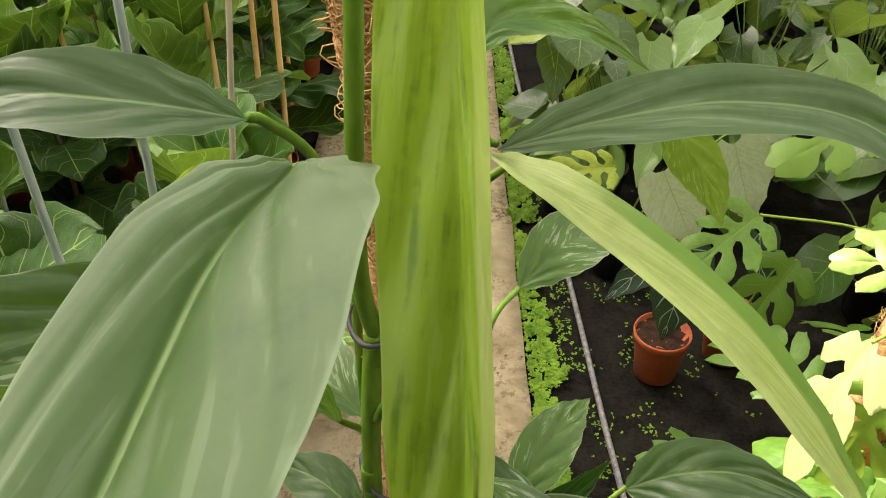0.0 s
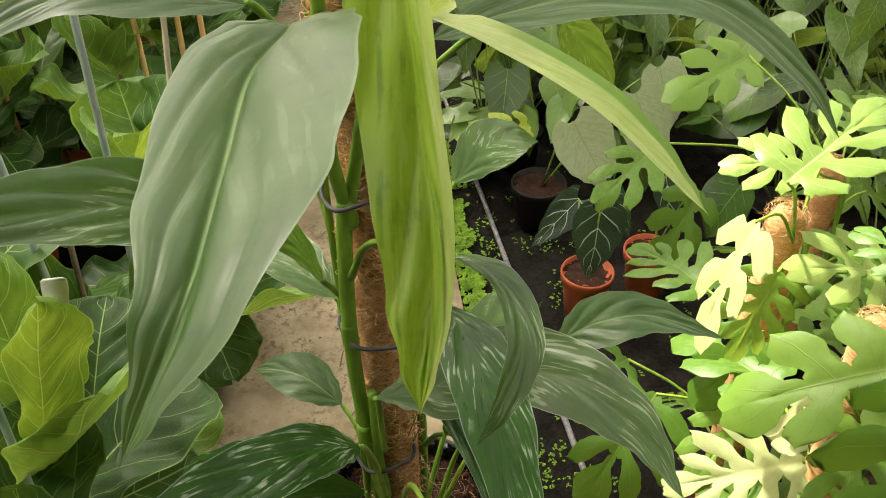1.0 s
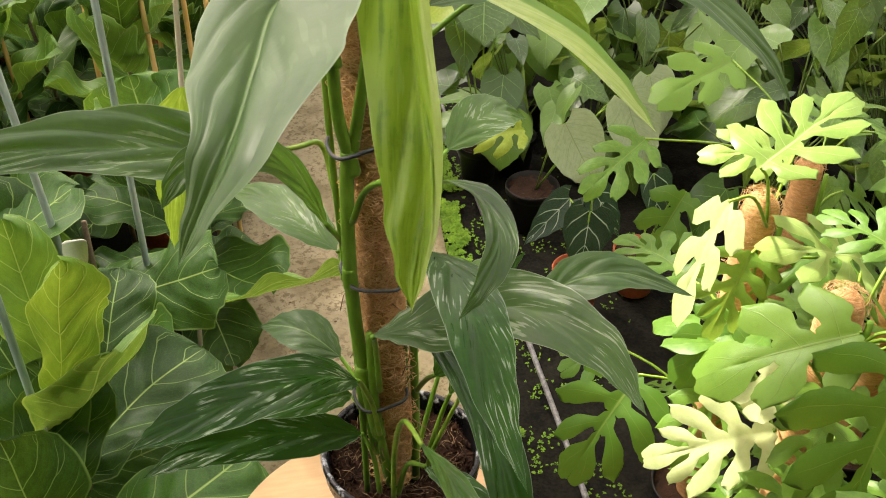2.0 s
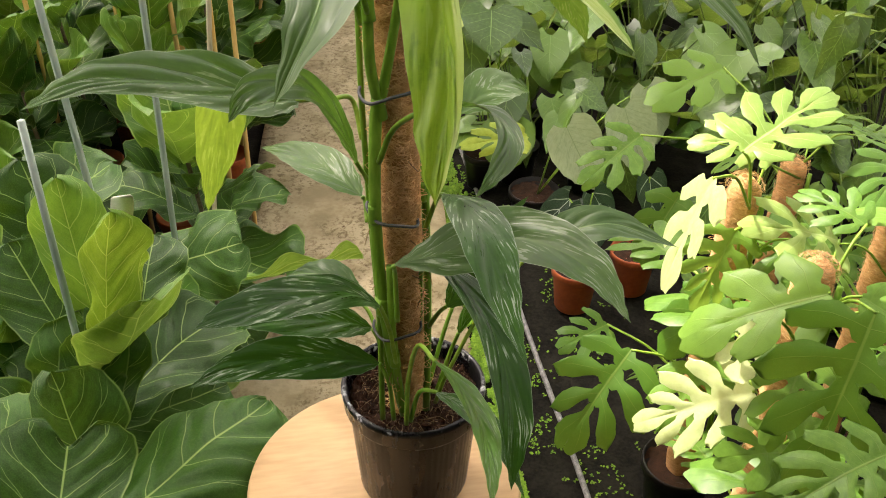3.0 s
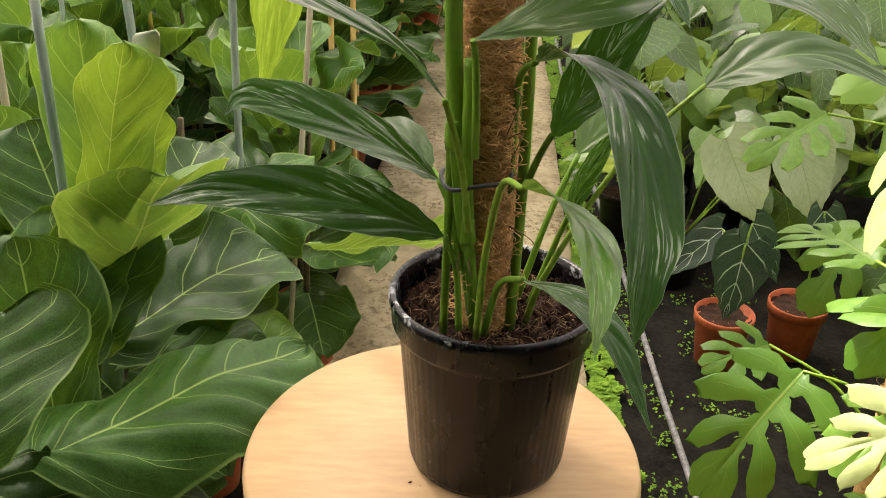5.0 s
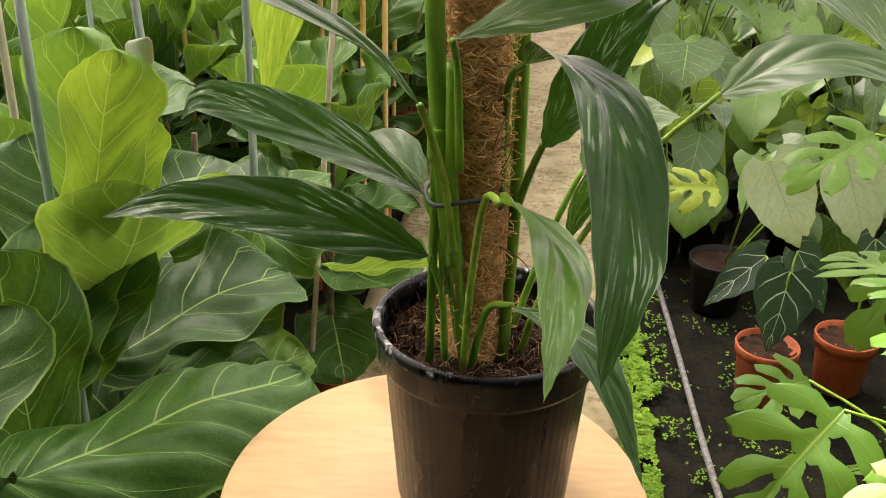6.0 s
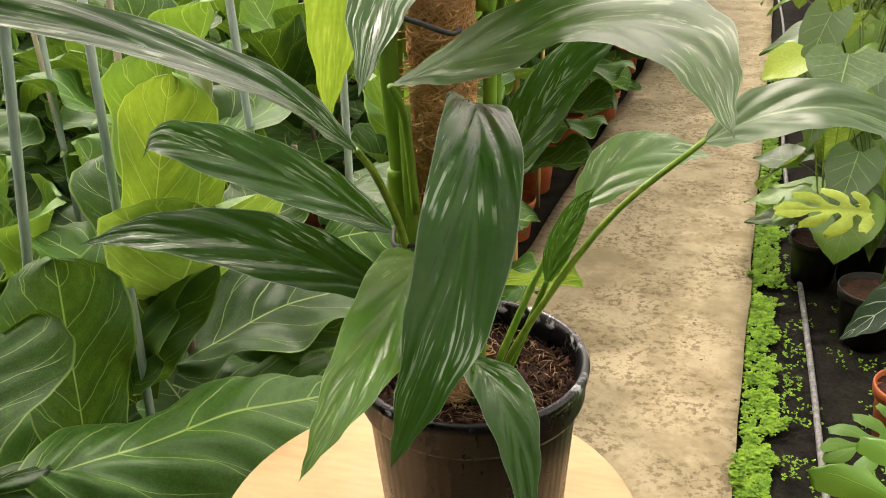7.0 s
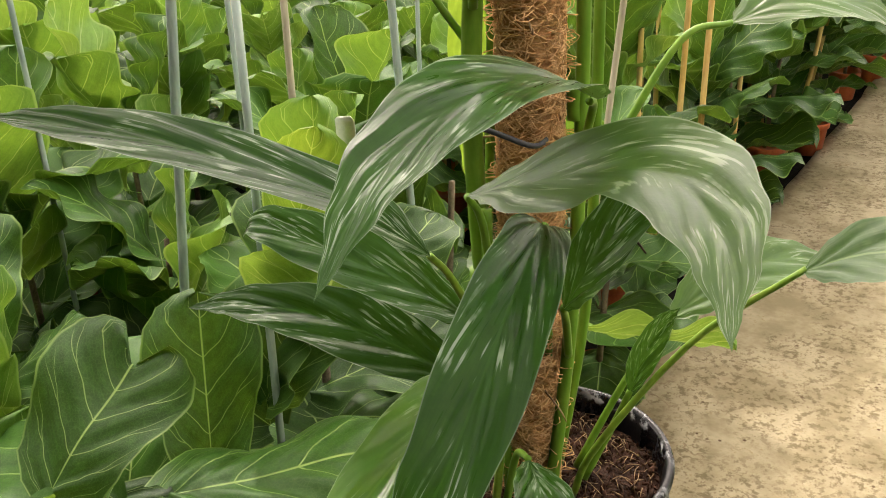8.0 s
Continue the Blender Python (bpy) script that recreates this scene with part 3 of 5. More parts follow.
bmesh.ops.remove_doubles(bm, verts=bm.verts, dist=1e-6)
soil = part("soil", bm, M_SOIL, plant, "dark brown potting soil with bark chips")
bm = bmesh.new()
for k in range(800):
    q, r = rng.uniform(0, 6.283), 0.082 * math.sqrt(rng.random())
    s = rng.uniform(0.0008, 0.0022) if k % 70 else rng.uniform(0.003, 0.0045)
    m = Matrix.LocRotScale((r * math.cos(q), r * math.sin(q), 0.156 + rng.uniform(-0.002, 0.004)), Euler((rng.uniform(0, 6), rng.uniform(0, 6), rng.uniform(0, 6))), (s * rng.uniform(1.2, 4.0), s, s * rng.uniform(0.3, 0.6)))
    bmesh.ops.create_icosphere(bm, subdivisions=1, radius=1.0, matrix=m)
crumb = random.Random(19)
for k in range(500):
    q, r, s = crumb.uniform(0, 6.283), 0.082 * math.sqrt(crumb.random()), crumb.uniform(0.0007, 0.0016)
    m = Matrix.LocRotScale((r * math.cos(q), r * math.sin(q), 0.157 + crumb.uniform(-0.002, 0.003)), Euler((crumb.uniform(0, 6), crumb.uniform(0, 6), 0)), (s * 2, s, s * 0.6))
    bmesh.ops.create_icosphere(bm, subdivisions=1, radius=1.0, matrix=m)
tagged(part("bark_mulch", bm, M_BARK, soil), kind="stuff")
bm = bmesh.new()
for k in range(260):
    q, r = rng.uniform(0, 6.283), 0.078 * math.sqrt(rng.random())
    a = Vector((r * math.cos(q), r * math.sin(q), 0.157))
    d = rng.uniform(0, 6.283)
    l = rng.uniform(0.006, 0.022)
    e = a + Vector((math.cos(d) * l, math.sin(d) * l, rng.uniform(-0.002, 0.004)))
    if e.xy.length > 0.083:
        continue
    tube(bm, (a, (a + e) / 2 + Vector((rng.uniform(-0.004, 0.004), rng.uniform(-0.004, 0.004), rng.uniform(0.001, 0.006))), e), 0.0004, 0.0002, 5, 4)
tagged(part("root_litter", bm, M_ROOT, soil), kind="stuff")


def W(*pts):
    """World points as places under the plant's own empty."""
    return [(p[0], p[1], p[2] - TOP) for p in pts]


def axis(z):
    """The middle of the coir pole at world height z."""
    t = z - 1.1
    return Vector((-0.0149 - 0.0165 * t - 0.25 * max(0.0, t - 0.1) ** 2, -0.0058 + 0.0398 * t, z))


# coir pole: a rough core and loose fibres
bm = bmesh.new()
rows = []
for i in range(121):
    z = 0.785 + i * (1.475 - 0.785) / 120
    c = axis(z)
    row = []
    for j in range(28):
        q = 2 * math.pi * j / 28
        r = 0.0200 + 0.0022 * noise.noise((math.cos(q) * 1.5, math.sin(q) * 1.5, z * 30)) + 0.0012 * noise.noise((math.cos(q) * 5, math.sin(q) * 5, z * 160))
        row.append(bm.verts.new((c.x + math.cos(q) * r, c.y + math.sin(q) * r, z - TOP)))
    rows.append(row)
for ra, rb in zip(rows, rows[1:]):
    for j in range(28):
        bm.faces.new((ra[j], ra[(j + 1) % 28], rb[(j + 1) % 28], rb[j]))
bm.faces.new(rows[-1])
pole = part("coir_pole", bm, M_COIR, plant, "brown coconut-fibre moss pole")


def fibres(n, z0, z1, radius, seed, mid):
    r = random.Random(seed)
    bm = bmesh.new()
    for k in range(n):
        z = r.uniform(z0, z1)
        q = r.uniform(0, 6.283)
        dq = r.uniform(-0.9, 0.9)
        dz = r.uniform(-0.012, 0.012)
        lift = 0.0022 if r.random() < 0.90 else r.uniform(0.005, 0.018)
        pts = []
        for f in (0, 0.33, 0.66, 1):
            c = mid(z + dz * f)
            rr = radius + 0.0012 + lift * math.sin(f * math.pi) * r.uniform(0.4, 1.0)
            pts.append((c.x + math.cos(q + dq * f) * rr, c.y + math.sin(q + dq * f) * rr, c.z))
        tube(bm, pts, 0.00050, 0.00036, 4, 3)
    return bm


def pole_mid(z):
    c = axis(z)
    c.z = z - TOP
    return c


tagged(part("fuzz", fibres(9500, 0.80, 1.47, 0.0202, 3, pole_mid), M_FIBRE, pole), kind="stuff")

# climbing stems along the pole
STEMS = [
    (W((-0.017, -0.031, 0.8), (-0.031, -0.033, 0.9), (-0.041, -0.031, 1.0), (-0.045, -0.03, 1.1), (-0.042, -0.026, 1.2), (-0.037, -0.023, 1.235)), 0.007, 0.0066),
    (W((-0.038, -0.023, 1.225), (-0.046, -0.030, 1.28), (-0.046, -0.035, 1.36), (-0.043, -0.035, 1.44), (-0.040, -0.030, 1.56)), 0.0058, 0.0048),
    (W((-0.036, -0.023, 1.225), (-0.026, -0.027, 1.28), (-0.016, -0.030, 1.34), (-0.008, -0.048, 1.42)), 0.0056, 0.0040),
    (W((-0.0449, -0.0402, 0.8), (-0.0435, -0.0209, 0.95), (-0.0481, 0.0045, 1.1), (-0.0512, 0.0183, 1.24), (-0.0473, 0.0332, 1.4), (-0.0324, 0.035, 1.54)), 0.0036, 0.0032),
    (W((0.0111, -0.0322, 0.8), (0.0165, -0.0069, 0.95), (0.0149, 0.0096, 1.12), (0.0098, 0.0176, 1.3), (0.0077, 0.0266, 1.46), (0.0126, 0.0281, 1.56)), 0.005, 0.0044),
    (W((-0.018, -0.036, 0.8), (-0.026, -0.038, 0.88), (-0.031, -0.039, 0.96), (-0.032, -0.04, 1.035)), 0.0052, 0.004),
    (W((0.0011, 0.0098, 0.8), (0.012, 0.0356, 0.94), (0.0099, 0.0525, 1.1), (0.0042, 0.0654, 1.35), (0.0016, 0.065, 1.54)), 0.0042, 0.0038),
]
for pts, r0, r1 in STEMS:
    part("stem", tube(bmesh.new(), pts, r0, r1, 26, 12), M_STEM, plant)
# sheathing nodes on the stems
for (x, y, z), r in (((-0.037, -0.0235, 1.222), 0.0088), ((-0.040, -0.033, 0.975), 0.0084), ((-0.027, -0.036, 0.895), 0.0070), ((-0.045, -0.0295, 1.10), 0.0076), ((-0.0455, -0.034, 1.33), 0.0070), ((0.012, 0.006, 1.10), 0.0056)):
    part("node", tube(bmesh.new(), W((x, y, z - 0.012), (x - 0.001, y, z), (x - 0.001, y - 0.001, z + 0.012)), r, r * 0.86, 6, 12), M_STEM, plant)

# grey wire clips round stems and pole
for z, tilt in ((1.237, 0.006), (1.090, -0.008), (0.937, 0.004)):
    c = axis(z)
    pts = []
    for k in range(15):
        q = radians(150 + 20 * k)
        a, b = 0.0285 - 0.0025 * math.sin(2 * q + 0.6), 0.0275 + 0.0015 * math.cos(3 * q)
        pts.append((c.x - 0.0105 + math.cos(q) * a, c.y - 0.012 + math.sin(q) * b, z - TOP + tilt * math.cos(q) + 0.0022 * math.sin(3 * q)))
    pts.append((pts[-1][0] - 0.006, pts[-1][1] + 0.008, pts[-1][2] + 0.003))
    part("plant_clip", tube(bmesh.new(), pts, 0.0018, 0.0018, 60, 8), M_CLIP, plant, "dark grey wire plant clip")


for k in range(11):
    r2 = random.Random(200 + k)
    z = r2.uniform(0.86, 1.25)
    q = r2.uniform(-2.9, -0.3)
    c = axis(z)
    a = Vector((c.x + math.cos(q) * 0.02, c.y + math.sin(q) * 0.02, z - TOP))
    d = Vector((math.cos(q), math.sin(q), 0)) * r2.uniform(0.010, 0.022)
    part("aerial_root", tube(bmesh.new(), (a, a + d + Vector((0.004, 0, r2.uniform(-0.01, 0.012))), a + d * 1.3 + Vector((r2.uniform(-0.012, 0.012), 0, r2.uniform(-0.03, 0.0)))), 0.0008, 0.0004, 8, 5), M_ROOT, plant)


def long_leaf(material, stalk, mid, half, up, label="", petiole=M_STEM, r=(0.0032, 0.0024), **more):
    """One leaf of the potted plant, with its petiole."""
    leaf = part("leaf", blade(W(*mid), half, up, **more), material, plant, label)
    if stalk:
        part("petiole", tube(bmesh.new(), W(*stalk), r[0], r[1], 14, 8), petiole, leaf)
    return leaf


# upper leaves
long_leaf(L_PALE, ((-0.047, -0.036, 1.325), (-0.056, -0.065, 1.365), (-0.064, -0.112, 1.412), (-0.066, -0.140, 1.431)),
          ((-0.066, -0.138, 1.432), (-0.0889, -0.2106, 1.4418), (-0.1000, -0.3103, 1.4554), (-0.1113, -0.3900, 1.4610), (-0.1358, -0.4200, 1.4246)), 0.0515, (-0.18, -0.02, 1), "large matt grey-green leaf with raised veins", prof=BROAD, fold=(35, 35), droop=0.25, pleat=0.0024, pleats=3.0, nu=120, nv=60, skew=-0.4, rake=0.66, groove=0.0022, sharp=0.7)
long_leaf(L_RIMMED, ((0.0106, 0.0269, 1.52), (-0.0026, -0.0295, 1.565), (-0.012, -0.095, 1.56)),
          ((-0.004, -0.095, 1.56), (-0.003, -0.112, 1.49), (-0.003, -0.165, 1.405), (-0.006, -0.23, 1.33), (-0.023, -0.274, 1.259)), 0.034, (-0.1, -0.9, 0.5), "bright lime-green young leaf hanging straight down", prof=STRAP, fold=(70, -4), droop=0.1, pleat=0.0068, pleats=3.8, nu=110, nv=36, rake=0.34)
long_leaf(L_CREAM, ((0.0067, 0.0132, 1.4), (0.0099, -0.0468, 1.42), (0.012, -0.115, 1.425)),
          ((0.014, -0.112, 1.418), (0.045, -0.16, 1.419), (0.086, -0.22, 1.408), (0.12, -0.282, 1.381)), 0.018, (0.35, -0.6, 0.8), "pale cream-green young leaf still half rolled", prof=STRAP, fold=(34, 46), droop=0.3, pleat=0.0003, petiole=M_PETIOLE)
long_leaf(L_PALE, ((-0.052, -0.020, 1.31), (-0.066, -0.045, 1.375), (-0.082, -0.085, 1.42), (-0.088, -0.096, 1.429)),
          ((-0.088, -0.096, 1.428), (-0.14, -0.102, 1.442), (-0.19, -0.105, 1.444), (-0.26, -0.13, 1.42)), 0.024, (0.0, -0.35, 1), "grey-green leaf arching sideways", fold=(10, 12), pleat=0.0018)
long_leaf(L_PALE, ((0.0103, 0.0223, 1.33), (0.0231, 0.0077, 1.35), (0.034, 0.0, 1.352)),
          ((0.034, 0.0, 1.348), (0.10, 0.02, 1.354), (0.185, 0.037, 1.354), (0.27, 0.03, 1.338), (0.33, -0.02, 1.293), (0.356, -0.049, 1.25)), 0.026, (0.0, -0.5, 1), "long green leaf with a thin curling tip", prof=LANCE, fold=(10, 10), pleat=0.0018)
long_leaf(L_TIP, ((0.0177, 0.0401, 1.38), (0.0176, 0.0124, 1.41), (0.014, -0.02, 1.418)),
          ((0.014, -0.02, 1.416), (0.034, 0.0, 1.426), (0.075, 0.006, 1.418), (0.117, 0.003, 1.393)), 0.016, (0.0, -0.4, 1), fold=(20, 16))
long_leaf(L_TIP, ((0.0328, 0.0645, 1.28), (0.0974, 0.0754, 1.32), (0.15, 0.06, 1.328)),
          ((0.150, 0.06, 1.328), (0.168, 0.06, 1.308), (0.190, 0.06, 1.275), (0.205, 0.06, 1.240)), 0.018, (-0.3, -0.9, 0.3), fold=(14, 14))
# leaves of the middle
long_leaf(L_MID, ((-0.0496, 0.0443, 1.15), (-0.0574, 0.0637, 1.19), (-0.082, 0.0376, 1.205), (-0.12, 0.0, 1.224)),
          ((-0.115, 0.002, 1.222), (-0.16, -0.025, 1.247), (-0.22, -0.06, 1.278), (-0.285, -0.115, 1.308), (-0.333, -0.174, 1.315)), 0.039, (-0.1, -0.55, 1), fold=(10, 12), petiole=M_PETIOLE, pleat=0.0050, pleats=3.6, nu=110, nv=44, rake=0.55, sharp=0.8)
long_leaf(L_MID, ((-0.0431, 0.0003, 1.06), (-0.0476, -0.0102, 1.12), (-0.064, -0.038, 1.17)),
          ((-0.062, -0.037, 1.165), (-0.077, -0.055, 1.215), (-0.095, -0.085, 1.262), (-0.114, -0.115, 1.293), (-0.139, -0.145, 1.310), (-0.161, -0.168, 1.312), (-0.176, -0.180, 1.296)), 0.0175, (0.1, -0.75, 0.8), fold=(14, 14), prof=LOWBROAD, pleat=0.0026)
long_leaf(L_MID, ((-0.0486, 0.0287, 1.05), (-0.0488, 0.0458, 1.068), (-0.052, 0.048, 1.074)),
          ((-0.052, 0.048, 1.074), (-0.09, 0.10, 1.085), (-0.13, 0.16, 1.078), (-0.167, 0.211, 1.058)), 0.030, (0.2, -0.5, 1), fold=(10, 10))
long_leaf(L_DARK, ((-0.028, -0.0496, 0.9), (-0.0343, -0.0532, 0.95), (-0.0444, -0.0683, 0.995), (-0.05, -0.086, 1.019)),
          ((-0.049, -0.085, 1.018), (-0.085, -0.12, 1.065), (-0.145, -0.18, 1.110), (-0.195, -0.225, 1.133), (-0.222, -0.248, 1.142)), 0.029, (-0.2, -0.45, 1), fold=(8, 10), petiole=M_PETIOLE)
long_leaf(L_LIME, (), ((-0.205, 0.32, 1.135), (-0.218, 0.335, 1.06), (-0.240, 0.355, 0.96), (-0.262, 0.37, 0.865)), 0.036, (0.15, -1, 0.1), "bright lime-green leaf hanging down", fold=(12, 12), prof=BROAD)
long_leaf(L_MID, ((-0.040, -0.034, 1.165), (-0.028, -0.060, 1.215), (-0.012, -0.13, 1.268), (0.004, -0.190, 1.300)),
          ((0.004, -0.188, 1.299), (0.020, -0.212, 1.312), (0.031, -0.245, 1.318), (0.028, -0.290, 1.320), (0.010, -0.322, 1.314), (-0.006, -0.336, 1.305)), 0.0155, (0.5, -0.5, 0.8), fold=(12, 12))
long_leaf(L_DARK, ((0.0134, 0.0007, 1.05), (0.0279, -0.0068, 1.1), (0.036, -0.036, 1.115)),
          ((0.036, -0.022, 1.112), (0.040, -0.10, 1.146), (0.039, -0.19, 1.164), (0.038, -0.27, 1.155), (0.046, -0.328, 1.132)), 0.030, (0.15, -0.3, 1), fold=(8, 10))
long_leaf(L_MID, ((-0.025, -0.0453, 0.96), (-0.0278, -0.0532, 1.03), (-0.031, -0.068, 1.056)),
          ((-0.031, -0.067, 1.056), (0.022, -0.086, 1.080), (0.096, -0.112, 1.108), (0.146, -0.185, 1.116), (0.168, -0.245, 1.096)), 0.039, (-0.05, -0.4, 0.95), fold=(8, 10), prof=EVEN)
long_leaf(L_PALE, ((0.0251, -0.0222, 0.8), (0.0414, -0.0196, 0.85), (0.0987, 0.0079, 0.94), (0.162, 0.025, 1.0)),
          ((0.160, 0.024, 0.998), (0.20, 0.018, 1.022), (0.25, 0.008, 1.030), (0.323, -0.011, 1.002)), 0.029, (0.0, -0.4, 1), fold=(8, 8), petiole=M_PETIOLE, r=(0.0030, 0.0021))
# lower leaves
long_leaf(L_DARK, ((-0.034, -0.0409, 0.86), (-0.039, -0.0273, 0.9), (-0.052, -0.015, 0.928)),
          ((-0.052, -0.014, 0.928), (-0.09, -0.042, 0.965), (-0.140, -0.072, 1.0), (-0.185, -0.088, 1.018), (-0.203, -0.087, 1.004)), 0.027, (-0.1, -0.5, 1), fold=(10, 12))
long_leaf(L_DARK, ((-0.0324, -0.0527, 0.81), (-0.036, -0.0424, 0.86), (-0.046, -0.034, 0.888)),
          ((-0.046, -0.034, 0.887), (-0.10, -0.045, 0.912), (-0.163, -0.058, 0.932), (-0.22, -0.08, 0.942), (-0.261, -0.097, 0.938)), 0.029, (0.0, -0.5, 1), fold=(8, 10))
long_leaf(L_TIP, ((-0.0184, -0.0637, 0.81), (-0.0146, -0.0585, 0.88), (-0.0071, -0.0854, 0.955), (0.003, -0.139, 0.977)),
          ((0.003, -0.137, 0.977), (0.017, -0.195, 0.996), (0.026, -0.262, 1.006), (0.024, -0.315, 1.000), (0.018, -0.349, 0.985)), 0.0195, (0.5, -0.3, 0.8), "green leaf fading to light green at its tip", fold=(10, 10), petiole=M_PETIOLE)
long_leaf(L_DARK, ((0.005, -0.0215, 0.92), (0.0053, -0.0221, 1.0), (0.0081, -0.0337, 1.025), (0.015, -0.054, 1.038)),
          ((0.015, -0.054, 1.038), (0.031, -0.10, 1.056), (0.052, -0.19, 1.055), (0.056, -0.265, 1.015), (0.044, -0.317, 0.971)), 0.0235, (0.35, -0.3, 0.9), fold=(12, 14), prof=LOWBROAD)
long_leaf(L_DARK, ((-0.0124, -0.0587, 0.81), (-0.002, -0.0624, 0.86), (0.015, -0.08, 0.875)),
          ((0.015, -0.080, 0.874), (0.045, -0.125, 0.885), (0.070, -0.175, 0.878), (0.089, -0.228, 0.842)), 0.0205, (0.4, -0.3, 0.9), fold=(10, 10))
long_leaf(L_DARK, ((0.017, -0.0135, 0.92), (0.0245, -0.0377, 0.96), (0.03, -0.058, 0.985)),
          ((0.030, -0.058, 0.983), (0.054, -0.066, 1.030), (0.085, -0.048, 1.075), (0.125, -0.028, 1.105)), 0.021, (-0.4, -0.8, 0.45), fold=(10, 10))
long_leaf(L_MID, ((0.0196, 0.0013, 0.81), (0.0465, 0.0311, 0.88), (0.07, 0.055, 0.925)),
          ((0.070, 0.055, 0.925), (0.105, 0.10, 0.95), (0.14, 0.145, 0.948), (0.173, 0.19, 0.927)), 0.027, (0.1, -0.5, 1), fold=(8, 8))
long_leaf(L_MID, ((0.0214, 0.0487, 1.05), (0.0524, 0.0998, 1.12), (0.079, 0.134, 1.127)),
          ((0.079, 0.134, 1.127), (0.12, 0.17, 1.14), (0.16, 0.205, 1.128), (0.195, 0.235, 1.098)), 0.030, (0.1, -0.5, 1), fold=(8, 8))
long_leaf(L_PALE, ((-0.0304, 0.0113, 0.81), (-0.0435, 0.0511, 0.88), (-0.057, 0.075, 0.9)),
          ((-0.057, 0.075, 0.90), (-0.09, 0.105, 0.915), (-0.12, 0.13, 0.91), (-0.148, 0.154, 0.892)), 0.027, (0.1, -0.6, 1), fold=(6, 6))
long_leaf(L_DARK, ((0.0296, -0.0087, 0.81), (0.048, 0.0036, 0.86), (0.058, 0.004, 0.89)),
          ((0.058, 0.004, 0.888), (0.066, 0.004, 0.92), (0.080, 0.0, 0.955), (0.092, -0.006, 0.972)), 0.011, (0.3, -1, 0.3), fold=(20, 20))

part("dry_tip", tube(bmesh.new(), W((0.0556, -0.04, 1.0393), (0.063, -0.046, 1.04), (0.0707, -0.05, 1.0382), (0.0752, -0.05, 1.034), (0.0781, -0.047, 1.0279)), 0.0020, 0.0008, 14, 7, 0.5), M_TRUNK, plant, "dry brown curled leaf tip")

# soil crumbs and fibres spilled on the stool
bm = bmesh.new()
r2 = random.Random(77)
for k in range(46):
    q, d = r2.uniform(-2.6, -0.9), r2.uniform(0.085, 0.17)
    x, y = d * math.cos(q) * 0.9, d * math.sin(q)
    if k % 5:
        bmesh.ops.create_icosphere(bm, subdivisions=1, radius=r2.uniform(0.0005, 0.0016), matrix=Matrix.LocRotScale((x, y, TOP + 0.0008), Euler((k, k * 2, 0)), (1.3, 0.8, 0.6)))
    else:
        a = r2.uniform(0, 6.28)
        tube(bm, ((x, y, TOP + 0.0005), (x + 0.006 * math.cos(a), y + 0.006 * math.sin(a), TOP + 0.0016), (x + 0.012 * math.cos(a + 0.5), y + 0.012 * math.sin(a + 0.5), TOP + 0.0005)), 0.0004, 0.0003, 5, 4)
tagged(new("soil_crumbs", mesh_of("soil_crumbs", bm, M_BARK)), "few dark soil crumbs spilled on the pale stool", "soil crumbs", kind="stuff")

# ---------------------------------------------------------------- fiddle-leaf figs
FIG = ((0, 0.07), (0.04, 0.19), (0.12, 0.29), (0.25, 0.34), (0.4, 0.375), (0.55, 0.42), (0.7, 0.445), (0.81, 0.42), (0.9, 0.33), (0.96, 0.21), (1, 0.03))
FIG_LEAVES = [flat_leaf("fig_leaf", FIG, L_FIG, 34, 20, (0.10, 0.34, 0.22, 0.5, 0.0)[k], (0.40, 0.2, -0.35, 0.4, 0.6)[k], 0.075, 1.8 + 0.5 * k, 0.024, 4.6, 0.40, 0.12, k * 1.9, 0.10) for k in range(5)]
FIG_DROOP = flat_leaf("fig_leaf", FIG, L_FIG, 40, 24, 0.10, -0.35, 0.05, 2.0, 0.035, 4.6, 0.40, 0.12, 0.6, 0.10)
FIG_YOUNG = [flat_leaf("fig_leaf", FIG, L_FIGNEW, 30, 18, -0.16 + 0.22 * k, 0.55, 0.085, 2.2, 0.024, 4.6, 0.40, 0.12, k * 2.3, 0.10) for k in range(2)]

FIG_HALF = flat_leaf("fig_leaf", FIG, L_FIGMID, 34, 20, 0.03, 0.45, 0.08, 2.2, 0.024, 4.6, 0.40, 0.12, 2.3, 0.10)
FIG_NOTCH = flat_leaf("fig_leaf", FIG, L_FIG, 36, 22, 0.12, 0.16, 0.05, 1.6, 0.022, 4.6, 0.40, 0.12, 2.6, 0.10)
for v in FIG_NOTCH.vertices:
    v.co.y -= 0.22 * math.exp(-(v.co.x / 0.11) ** 2) * max(0.0, v.co.y) ** 5
FIG_FAN = flat_leaf("fig_leaf", FIG, L_FIGNEW, 34, 20, 0.02, 0.20, 0.05, 1.7, 0.022, 4.6, 0.40, 0.12, 0.4, 0.10)
for v in FIG_FAN.vertices:
    v.co.y -= 0.13 * math.exp(-(v.co.x / 0.14) ** 2) * max(0.0, v.co.y) ** 5
FIG_LIME = flat_leaf("fig_leaf", FIG, L_FIGLIME, 34, 20, 0.02, 0.30, 0.07, 1.9, 0.026, 4.6, 0.40, 0.12, 3.1, 0.10)
FIG_FLAT = flat_leaf("fig_leaf", FIG, L_FIGNEW, 34, 20, 0.06, 0.14, 0.06, 2.2, 0.022, 4.6, 0.40, 0.12, 1.1, 0.10)


